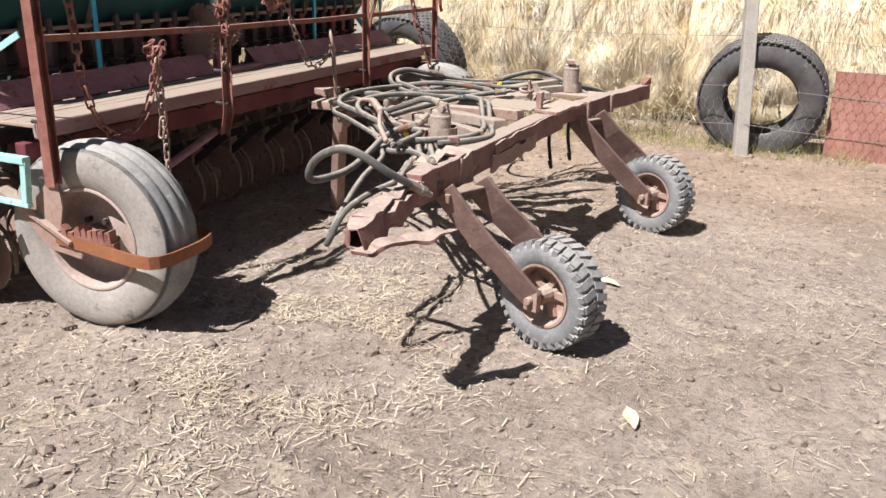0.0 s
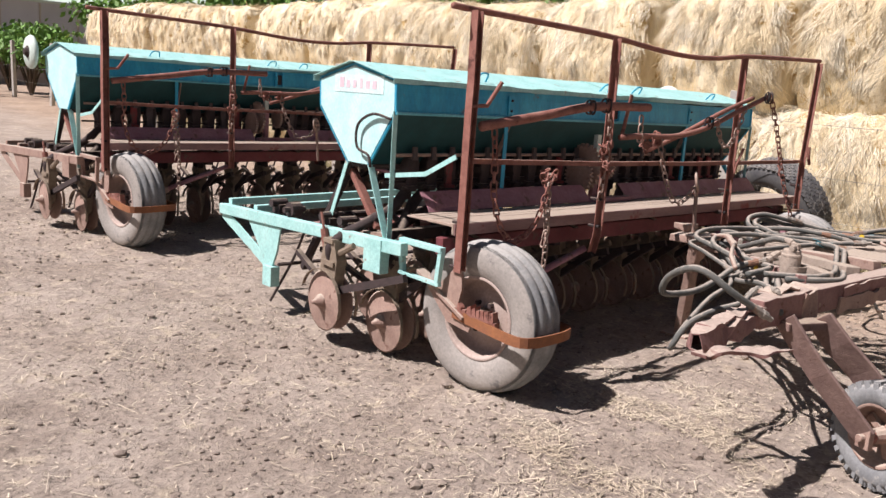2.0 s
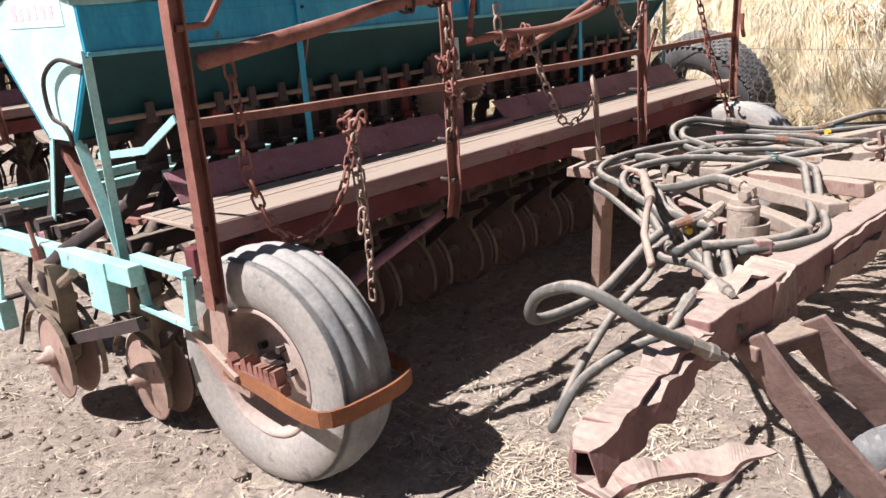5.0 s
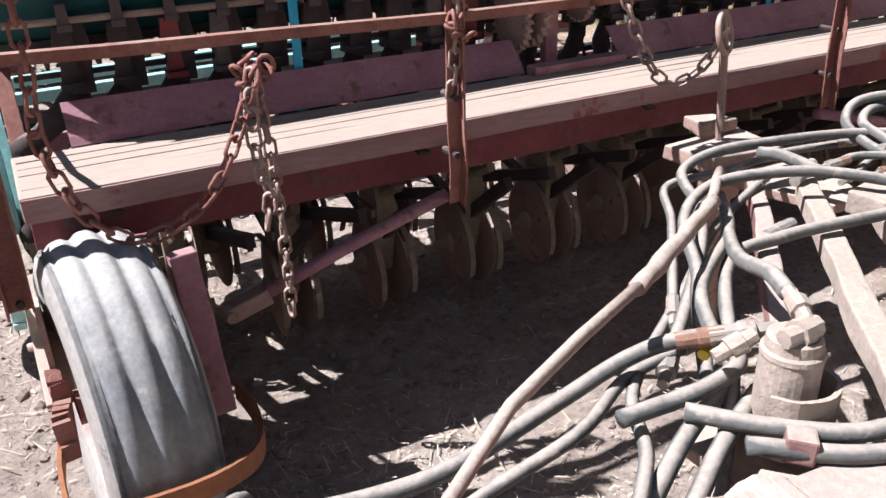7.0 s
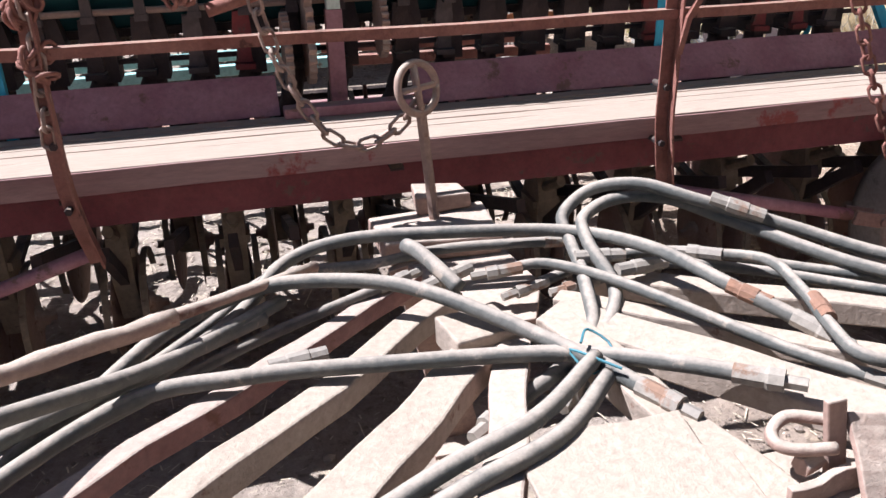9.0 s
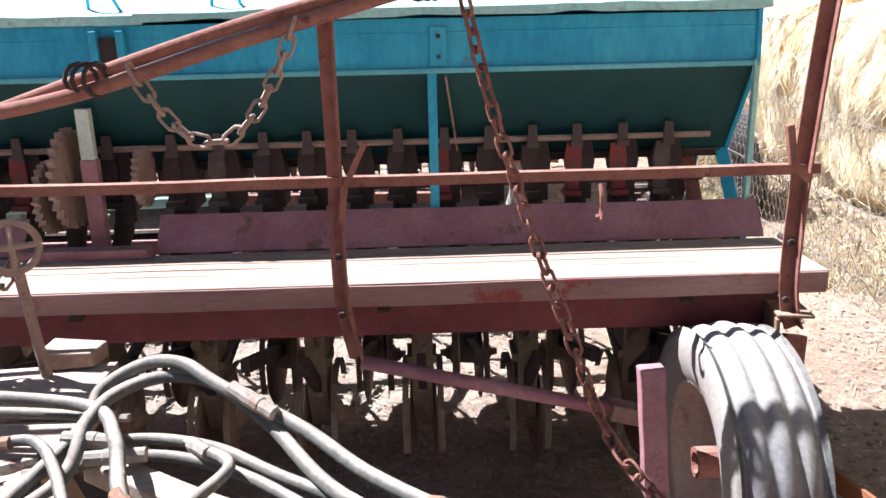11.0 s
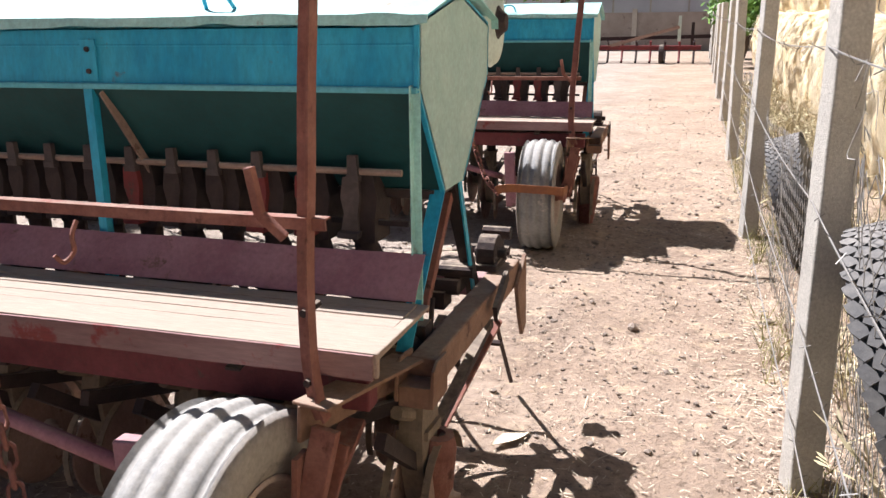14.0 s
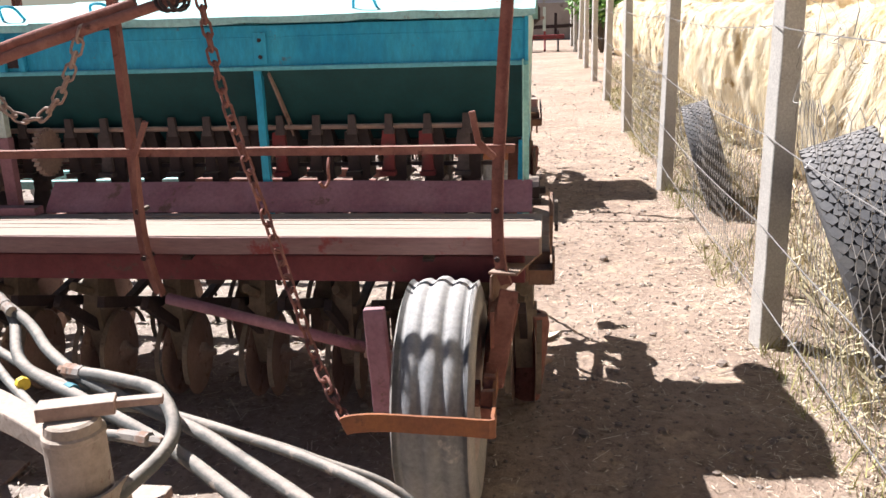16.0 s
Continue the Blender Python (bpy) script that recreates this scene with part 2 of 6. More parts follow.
# ---- mesh helpers ----
class Geo:
    """Collects vertices and faces of one mesh."""

    def __init__(self):
        self.v, self.f = [], []

    def add(self, verts, faces):
        n = len(self.v)
        self.v += [tuple(p) for p in verts]
        self.f += [tuple(i + n for i in q) for q in faces]
        return self

    def box(self, lo, hi, m=None):
        c = [Vector((x, y, z)) for z in (lo[2], hi[2]) for y in (lo[1], hi[1]) for x in (lo[0], hi[0])]
        if m:
            c = [m @ p for p in c]
        return self.add(c, [(0, 2, 3, 1), (4, 5, 7, 6), (0, 1, 5, 4), (2, 6, 7, 3), (0, 4, 6, 2), (1, 3, 7, 5)])

    def bar(self, a, b, w, h, up=(0, 0, 1)):
        """A bar of width w and height h along a to b."""
        a, b = Vector(a), Vector(b)
        d = (b - a).normalized()
        s = d.cross(Vector(up))
        if s.length < 1e-4:
            s = d.cross(Vector((1, 0, 0)))
        s.normalize()
        u = s.cross(d)
        ring = [(-w / 2, -h / 2), (w / 2, -h / 2), (w / 2, h / 2), (-w / 2, h / 2)]
        return self.add([p + s * x + u * z for p in (a, b) for x, z in ring],
                        [(3, 2, 1, 0), (4, 5, 6, 7), (0, 1, 5, 4), (1, 2, 6, 5), (2, 3, 7, 6), (3, 0, 4, 7)])

    def sweep(self, pts, ring, up=(0, 0, 1)):
        """A closed outline ring, in (side, up) metres, drawn along pts."""
        pts = [Vector(p) for p in pts]
        n, verts = len(ring), []
        for i, p in enumerate(pts):
            t = (pts[min(i + 1, len(pts) - 1)] - pts[max(i - 1, 0)]).normalized()
            a = t.cross(Vector(up)).normalized()
            u = a.cross(t)
            verts += [p + a * x + u * z for x, z in ring]
        faces = [(i * n + k, i * n + (k + 1) % n, (i + 1) * n + (k + 1) % n, (i + 1) * n + k) for i in range(len(pts) - 1) for k in range(n)]
        return self.add(verts, faces + [tuple(range(n - 1, -1, -1)), tuple(range(len(verts) - n, len(verts)))])

    def battered(self, amount, scale, seed=0):
        """Pushes the vertices about by noise, for dented and torn steel."""
        self.v = [tuple(Vector(p) + noise.noise_vector(Vector(p) * scale + Vector((seed, 0, 0))) * amount) for p in self.v]
        return self

    def angle(self, a, b, w, t, up=(0, 0, 1), flip=1):
        """An angle iron: two flanges of width w."""
        a, b = Vector(a), Vector(b)
        d = (b - a).normalized()
        s = d.cross(Vector(up)).normalized() * flip
        u = s.cross(d) * flip
        ring = [(0, 0), (w, 0), (w, t), (t, t), (t, w), (0, w)]
        n = 6
        vs = [p + s * x + u * z for p in (a, b) for x, z in ring]
        return self.add(vs, [tuple(range(5, -1, -1)), tuple(range(6, 12))] + [(i, (i + 1) % n, n + (i + 1) % n, n + i) for i in range(n)])

    def tube(self, pts, r, n=8, cap=True):
        pts = [Vector(p) for p in pts]
        rs = r if isinstance(r, (list, tuple)) else [r] * len(pts)
        d = (pts[1] - pts[0]).normalized()
        s = d.orthogonal().normalized()
        verts = []
        for i, p in enumerate(pts):
            d = (pts[min(i + 1, len(pts) - 1)] - pts[max(i - 1, 0)]).normalized()
            s = (s - d * s.dot(d)).normalized()
            u = d.cross(s)
            verts += [p + (s * math.cos(a) + u * math.sin(a)) * rs[i] for a in (2 * math.pi * k / n for k in range(n))]
        faces = [(i * n + k, i * n + (k + 1) % n, (i + 1) * n + (k + 1) % n, (i + 1) * n + k) for i in range(len(pts) - 1) for k in range(n)]
        if cap:
            faces += [tuple(range(n - 1, -1, -1)), tuple(range(len(verts) - n, len(verts)))]
        return self.add(verts, faces)

    def lathe(self, profile, m, n=32, closed=False):
        """Turns (radius, along) pairs about m's z axis."""
        k = len(profile)
        verts = [m @ Vector((r * math.cos(a), r * math.sin(a), z)) for a in (2 * math.pi * i / n for i in range(n)) for r, z in profile]
        last = k if closed else k - 1
        return self.add(verts, [(i * k + j, ((i + 1) % n) * k + j, ((i + 1) % n) * k + (j + 1) % k, i * k + (j + 1) % k) for i in range(n) for j in range(last)])

    def prism(self, outline, m, depth):
        """An outline in m's xy plane, made thick along its z."""
        n = len(outline)
        verts = [m @ Vector((x, y, z)) for z in (0, depth) for x, y in outline]
        return self.add(verts, [tuple(range(n - 1, -1, -1)), tuple(range(n, 2 * n))] + [(i, (i + 1) % n, n + (i + 1) % n, n + i) for i in range(n)])

    def mesh(self, name, mat, smooth=False):
        me = bpy.data.meshes.new(name)
        me.from_pydata(self.v, [], self.f)
        me.materials.append(mat)
        if smooth:
            me.shade_smooth()
        me.update()
        return me


def part(name, geo, mat, parent=None, label="", smooth=False, bevel=0.0):
    ob = new(name, geo.mesh(name, mat, smooth))
    if parent:
        ob.parent = parent
    if label:
        tagged(ob, label)
    if bevel:
        b = ob.modifiers.new("bevel", "BEVEL")
        b.width, b.segments, b.limit_method = bevel, 2, "ANGLE"
    return ob


def thing(name, label, category, group="", m=None):
    ob = new(name)
    if m:
        ob.matrix_world = m
    return tagged(ob, label, category, group)


def curve(pts, n=8):
    """A smooth line through pts (Catmull-Rom)."""
    p = [Vector(q) for q in pts]
    p = [2 * p[0] - p[1]] + p + [2 * p[-1] - p[-2]]
    out = []
    for i in range(1, len(p) - 2):
        a, b, c, d = p[i - 1:i + 3]
        for k in range(n):
            t = k / n
            out.append(0.5 * (2 * b + (c - a) * t + (2 * a - 5 * b + 4 * c - d) * t * t + (3 * b - a - 3 * c + d) * t ** 3))
    return out + [p[-2]]


def hanging(a, b, sag, n=14):
    a, b = Vector(a), Vector(b)
    return [a.lerp(b, i / n) - Vector((0, 0, 4 * sag * (i / n) * (1 - i / n))) for i in range(n + 1)]


def strip(w, t):
    return [(-w / 2, -t / 2), (w / 2, -t / 2), (w / 2, t / 2), (-w / 2, t / 2)]


def split(a, b, n):
    return [Vector(a).lerp(Vector(b), i / n) for i in range(n + 1)]


def chain_geo(line, size=0.035, wire=0.0048):
    """Links along a line, each turned a quarter against the last."""
    g = Geo()
    pts = [Vector(p) for p in line]
    seg = [0.0]
    for i in range(1, len(pts)):
        seg.append(seg[-1] + (pts[i] - pts[i - 1]).length)
    step = size * 1.05
    count = max(2, int(seg[-1] / step))
    for k in range(count):
        s = (k + 0.5) * seg[-1] / count
        i = max(j for j in range(len(seg) - 1) if seg[j] <= s)
        p = pts[i].lerp(pts[i + 1], (s - seg[i]) / max(1e-6, seg[i + 1] - seg[i]))
        d = (pts[i + 1] - pts[i]).normalized()
        q = d.to_track_quat("X", "Z").to_matrix().to_4x4() @ Matrix.Rotation(math.pi / 2 * (k % 2) + random.uniform(-.35, .35), 4, "X")
        ring = []
        for a in (2 * math.pi * j / 10 for j in range(10)):
            x, y = math.cos(a), math.sin(a)
            ring.append((x * size * 0.42 + math.copysign(size * 0.26, x) * (abs(x) > 0.01), y * size * 0.40))
        n = 5
        verts, faces = [], []
        for j, (x, y) in enumerate(ring):
            out = Vector((x, y, 0)).normalized()
            for b in range(n):
                t = 2 * math.pi * b / n
                v = Vector((x, y, 0)) + out * wire * math.cos(t) + Vector((0, 0, wire * math.sin(t)))
                verts.append(p + q @ v)
                faces.append((j * n + b, ((j + 1) % 10) * n + b, ((j + 1) % 10) * n + (b + 1) % n, j * n + (b + 1) % n))
        g.add(verts, faces)
    return g


def ground_height(x, y):
    t = max(0.0, y - 0.6)
    return 0.022 * (t - 1.2 * (1 - math.exp(-t / 1.2)))


def relief(x, y):
    """Bumps and hollows of the trampled soil."""
    return (0.022 * noise.noise((x * 1.3, y * 1.3, 0)) + 0.016 * noise.noise((x * 5, y * 5, 3))
            + 0.011 * noise.noise((x * 13, y * 13, 7)) + 0.007 * noise.noise((x * 24, y * 24, 13)))


# ---- ground ----
def build_ground():
    def steps(lo, hi, fine, far):
        out, s, v = [], fine, hi
        n = int(round((hi - lo) / fine))
        mid = [lo + i * (hi - lo) / n for i in range(n + 1)]
        while v < far:
            s *= 1.35
            v += s
            out.append(v)
        left, s, v = [], fine, lo
        while v > -far:
            s *= 1.35
            v -= s
            left.append(v)
        return left[::-1] + mid + out

    xs, ys = steps(-4.0, 7.0, 0.04, 900), steps(-4.5, 8.0, 0.04, 900)
    g = Geo()
    for y in ys:
        for x in xs:
            near = max(0.0, 1 - max(0, abs(x - 1.5) - 6, abs(y - 2) - 7) / 6)
            z = ground_height(x, min(y, 40))
            if near:
                z += near * relief(x, y)
                if -2.6 < x < 0.1 and -0.6 < y < 3.5:
                    z += near * 0.018 * max(0, noise.noise((x * 9, y * 9, 11)))
            g.v.append((x, y, z))
    w = len(xs)
    g.f = [(j * w + i, j * w + i + 1, (j + 1) * w + i + 1, (j + 1) * w + i) for j in range(len(ys) - 1) for i in range(w - 1)]
    tagged(part("ground", g, SOIL, smooth=True), "dry trampled brown soil littered with straw bits", "ground", kind="structure")


build_ground()


# ---- wheels ----
def axle_frame(centre, direction):
    """A pose whose z axis is the axle."""
    return Matrix.Translation(centre) @ Vector(direction).to_track_quat("Z", "Y").to_matrix().to_4x4()


def ribbed_wheel(parent, centre, direction, R=0.412):
    """A large implement wheel with three ribs round its tread. The axle points to the outer face."""
    m = axle_frame(centre, direction)
    w = part("wheel", Geo().lathe([(0.03, -0.10), (0.045, -0.10), (0.045, 0.12), (0.03, 0.12)], m, 16, True), RUST, parent)
    W = 0.125
    tread = []
    for i in range(25):
        u = -1 + 2 * i / 24
        groove = 0.014 * -(0.5 - math.cos(u * math.pi * 3) * 0.5) ** 2.2 if abs(u) < 0.99 else 0
        tread.append((R - 0.022 * u * u + groove, u * W * 0.80))
    side = [(0.385, W * 0.90), (0.35, W * 1.0), (0.30, W * 1.02), (0.255, W * 0.93), (0.225, W * 0.78)]
    prof = [(r, -z) for r, z in side[::-1]] + tread + side
    part("tyre", Geo().lathe(prof[4:-4], m, 56), RUBBER, w, "worn grey three-ribbed tread", smooth=True)
    for k in (prof[:6], prof[-6:]):
        part("sidewall", Geo().lathe(k, m, 56), TYRE_WALL, w, "pale dusty sidewall", smooth=True)
    rim = [(0.232, 0.105), (0.222, 0.112), (0.212, 0.10), (0.205, 0.06), (0.20, 0.02), (0.15, 0.005), (0.11, 0.03), (0.07, 0.035), (0.045, 0.035),
           (0.045, 0.015), (0.11, 0.01), (0.15, -0.015), (0.20, -0.01), (0.205, -0.06), (0.215, -0.10), (0.232, -0.105)]
    part("rim", Geo().lathe(rim, m, 40), RIM, w, smooth=True)
    g = Geo()
    g.lathe([(0.001, 0.10), (0.04, 0.10), (0.05, 0.085), (0.055, 0.03)], m, 14)
    for i in range(6):
        a = i * math.pi / 3
        q = m @ Matrix.Translation((0.085 * math.cos(a), 0.085 * math.sin(a), 0.03))
        g.lathe([(0.0, 0.03), (0.014, 0.03), (0.014, 0.0)], q, 6)
    part("hub", g, RUST_AND_SHADE, w)
    return w


def lug_wheel(name, parent, centre, direction, R=0.245, W=0.085):
    """A small castor wheel with blocky tread lugs."""
    m = axle_frame(centre, direction)
    w = part(name, Geo().lathe([(0.02, -0.12), (0.03, -0.12), (0.03, 0.12), (0.02, 0.12)], m, 12, True), RUST, parent)
    prof = [(0.135, -W * 0.75), (0.16, -W * 0.95), (0.20, -W), (0.222, -W * 0.86), (0.229, -W * 0.5), (0.231, 0), (0.229, W * 0.5),
            (0.222, W * 0.86), (0.20, W), (0.16, W * 0.95), (0.135, W * 0.75)]
    part("tyre", Geo().lathe([(r * R / 0.245, z) for r, z in prof], m, 48), RUBBER, w, "dusty grey rubber tyre", smooth=True)
    n = 30
    for s in (-1, 1):
        lo, hi = sorted((s * 0.008, s * W * 0.86))
        g = Geo().box((-0.004, -0.0155, lo), (0.021, 0.0155, hi))
        lo, hi = sorted((s * W * 0.80, s * W * 0.985))
        lug = g.box((-0.026, -0.012, lo), (0.012, 0.012, hi)).mesh("tread_lug", RUBBER)
        for i in range(n):
            a = 2 * math.pi * (i + (0.5 if s > 0 else 0)) / n
            o = new("tread_lug", lug)
            o.parent = w
            o.matrix_local = m @ Matrix.Rotation(a, 4, "Z") @ Matrix.Translation((R - 0.026, 0, 0)) @ Matrix.Rotation(s * 0.25, 4, "X")
    k = R / 0.245
    rim = [(0.142 * k, 0.075), (0.13 * k, 0.078), (0.124 * k, 0.06), (0.118 * k, 0.01), (0.05, -0.005), (0.03, 0.0), (0.03, -0.015), (0.118 * k, -0.02), (0.13 * k, -0.07), (0.142 * k, -0.075)]
    part("rim", Geo().lathe(rim, m, 32), RUST_DUSTY, w, smooth=True)
    g = Geo().lathe([(0.0, 0.085), (0.032, 0.085), (0.038, 0.02), (0.05, 0.0)], m, 12)
    for i in range(5):
        q = m @ Matrix.Rotation(2 * math.pi * i / 5, 4, "Z")
        g.prism([(0.03, -0.012), (0.105 * k, -0.02), (0.105 * k, 0.02), (0.03, 0.012)], q @ Matrix.Translation((0, 0, 0.0)), 0.022)
    part("hub", g, RUST_DUSTY, w)
    return w


# ---- seed drill ----
HOP = [(1.32, 1.63), (0.97, 1.72), (0.58, 1.635), (0.57, 1.46), (0.80, 1.14), (1.00, 1.14), (1.31, 1.46)]   # y, z of the hopper's section
LEN = 4.19


def yz(x):
    """A pose whose x, y lie along the world's y, z, at that x."""
    return Matrix(((0, 0, 1, x), (1, 0, 0, 0), (0, 1, 0, 0), (0, 0, 0, 1)))


def hopper(d):
    bodies = part("hopper", Geo().prism([(1.0, 1.11), (1.02, 1.14), (0.78, 1.14), (0.80, 1.11)], yz(0.03), LEN - 0.06), RUST_AND_SHADE, d, "outlet channel under the hopper, its dark shade in the colour")
    (y0, z0), (y1, z1), (y2, z2), (y3, z3), (y4, z4), (y5, z5), (y6, z6) = HOP

    def sheet(name, a, b, mat, bumps=0.0, label="", over=0.0):
        """A long sheet of steel between two lines of the section, a little wavy."""
        g, n = Geo(), 60
        for i in range(n + 1):
            x = -over + (LEN + 2 * over) * i / n
            for y, z in (a, b):
                k = bumps * (noise.noise((x * 1.7, y * 3, z * 5)) + 0.5 * noise.noise((x * 5, y, z)))
                g.v.append((x, y + k * 0.6, z + k))
        g.f = [(2 * i, 2 * i + 2, 2 * i + 3, 2 * i + 1) for i in range(n)]
        ob = part(name, g, mat, bodies, label)
        s = ob.modifiers.new("thick", "SOLIDIFY")
        s.thickness, s.offset = 0.004, 0
        return ob
    sheet("front_panel", (y2, z2 - 0.015), (y3, z3), TEAL, 0.003, "weathered teal upper side")
    part("divider", Geo().box((2.03, y3 - 0.03, z3 + 0.005), (2.055, y3 - 0.002, z2 - 0.03)).box((2.115, y3 - 0.03, z3 + 0.005), (2.14, y3 - 0.002, z2 - 0.03)), TEAL, bodies, bevel=0.003)
    # solid dark block drawn for the shade in the open gap
    part("slot_shade", Geo().box((2.055, y3 - 0.012, z3 + 0.02), (2.115, y3 - 0.004, z2 - 0.05)), RUST_AND_SHADE, bodies)
    sheet("front_slope", (y3, z3 - 0.001), (y4, z4), TEAL_SHADE, 0.002, "sloping side with its shade in the dark green colour")
    sheet("back_panel", (y0, z0), (y6, z6), TEAL, 0.003)
    sheet("back_slope", (y6, z6), (y5, z5), TEAL_SHADE, 0.002)
    part("front_lip", Geo().bar((0, y3 - 0.008, z3 - 0.004), (LEN, y3 - 0.008, z3 - 0.004), 0.018, 0.018), TEAL_MID, bodies, bevel=0.004)
    for x in (0.95, 3.13):
        part("seam_strip", Geo().box((x - 0.02, y3 - 0.008, z3 + 0.01), (x + 0.035, y3 - 0.002, z2 - 0.04)), TEAL, bodies, bevel=0.002)
        for z in (z3 + 0.04, z2 - 0.07):
            part("seam_bolt", Geo().tube([(x + 0.008, y3 - 0.016, z), (x + 0.008, y3 - 0.004, z)], 0.008, 6), RUST_AND_SHADE, bodies)
    part("crease", Geo().bar((0.01, y2 - 0.002, z2 - 0.06), (LEN - 0.01, y2 - 0.002, z2 - 0.06), 0.008, 0.008), TEAL, bodies, bevel=0.003)
    for x, inside in ((0.0, 1), (LEN, -1)):
        end = [(y, z) for y, z in HOP]
        part("end_panel", Geo().prism(end, yz(x - 0.004), 0.008), HOPPER_END if x < 1 else END_SAGE, bodies, "pale teal end plate with sun glare in its colour" if x < 1 else "pale sage green end plate")
        g = Geo()
        n = len(end)
        for i in range(n):
            a, b = end[i], end[(i + 1) % n]
            if i == 4:
                continue
            g.bar((x + inside * 0.004, *a), (x + inside * 0.004, *b), 0.02, 0.016, (1, 0, 0))
        part("end_rim", g, TEAL, bodies, bevel=0.003)
    # the lid, in two lengths that overlap
    for a, b, lift in ((-0.03, 2.20, 0.0), (2.17, LEN + 0.03, 0.006)):
        g, n = Geo(), 40
        prof = [(0.562, z2 - 0.014), (0.565, z2 + 0.012), (y1 - 0.02, z1 + 0.016), (y1 + 0.02, z1 + 0.016), (y0 + 0.035, z0 + 0.014), (y0 + 0.04, z0 - 0.02)]
        for i in range(n + 1):
            x = a + (b - a) * i / n
            for j, (y, z) in enumerate(prof):
                k = 0.006 * noise.noise((x * 2.3, j, 1)) + (0.012 * max(0, noise.noise((x * 6, j * 3, 4))) if j < 2 else 0)
                g.v.append((x, y, z + k + lift))
        m = len(prof)
        g.f = [(i * m + j, i * m + j + 1, (i + 1) * m + j + 1, (i + 1) * m + j) for i in range(n) for j in range(m - 1)]
        lid = part("lid", g, TEAL_PALE, bodies, "dented pale teal lid with a bent edge")
        s = lid.modifiers.new("thick", "SOLIDIFY")
        s.thickness = 0.004
    for x in (0.75, 2.05, 2.45, 3.55):
        g = Geo()
        g.tube(curve([(x - 0.05, 0.66, 1.67), (x - 0.03, 0.62, 1.72), (x + 0.03, 0.62, 1.72), (x + 0.05, 0.66, 1.67)], 4), 0.006, 6)
        part("lid_handle", g, TEAL, bodies)
    return bodies


def seed_units(d):
    """The row of metering units below the hopper, with their drive shaft."""
    part("drive_shaft", Geo().tube([(0.1, 0.70, 1.205), (LEN - 0.1, 0.70, 1.205)], 0.011, 8), RUST_DUSTY, d, "straight grey-brown shaft")
    part("flat_shaft", Geo().bar((0.1, 0.75, 1.04), (LEN - 0.1, 0.75, 1.04), 0.016, 0.016), RUST_AND_SHADE, d)
    rear = Geo().prism([(-0.030, 0.05), (-0.045, -0.03), (-0.030, -0.10), (-0.034, -0.17), (0.040, -0.17), (0.040, -0.10), (0.050, -0.03), (0.036, 0.05)],
                       Matrix(((1, 0, 0, 0.012), (0, 0, 1, 0.015), (0, 1, 0, 0), (0, 0, 0, 1))), 0.13)
    rear.tube([(0.0, 0.06, -0.16), (0.0, 0.06, -0.22)], 0.036, 8)
    rear = rear.mesh("metering_unit", RUST_AND_SHADE)
    clip = Geo().prism([(-0.017, 0.0), (-0.014, 0.07), (0.014, 0.07), (0.019, 0.0)], Matrix(((1, 0, 0, -0.006), (0, 0, 1, -0.022), (0, 1, 0, 0.035), (0, 0, 0, 1))), 0.02)
    clip.box((-0.026, -0.026, 0.025), (0.016, 0.0, 0.045))
    clip = clip.mesh("shaft_clip", CLIP)
    shape = Geo().prism([(-0.030, 0.035), (-0.036, -0.03), (-0.024, -0.075), (-0.032, -0.13), (0.022, -0.13), (0.018, -0.075), (0.026, -0.03), (0.020, 0.035)],
                        Matrix(((1, 0, 0, -0.012), (0, 0, 1, -0.006), (0, 1, 0, 0), (0, 0, 0, 1))), 0.02).box((-0.048, -0.03, -0.15), (0.016, 0.03, -0.132))
    gates = [shape.mesh("gate", m) for m in (CLIP, RED_PAINT, RUST_AND_SHADE)]
    for i in range(24):
        x = 0.27 + i * 0.157 + (0.06 if i > 11 else 0)
        ob = new("metering_unit", rear)
        ob.parent, ob.location = d, (x, 0.70, 1.15)
        c = new("shaft_clip", clip)
        c.parent = ob
        c.location = (0.004 * math.sin(i * 5), 0, 0)
        k = 1 if i in (2, 9, 18, 21, 22) else (0 if i % 5 == 3 else 2)
        p = new("gate", gates[k])
        p.parent, p.rotation_euler = ob, (0, 0.05 * math.sin(i * 3.1), 0.06 * math.sin(i * 1.7))


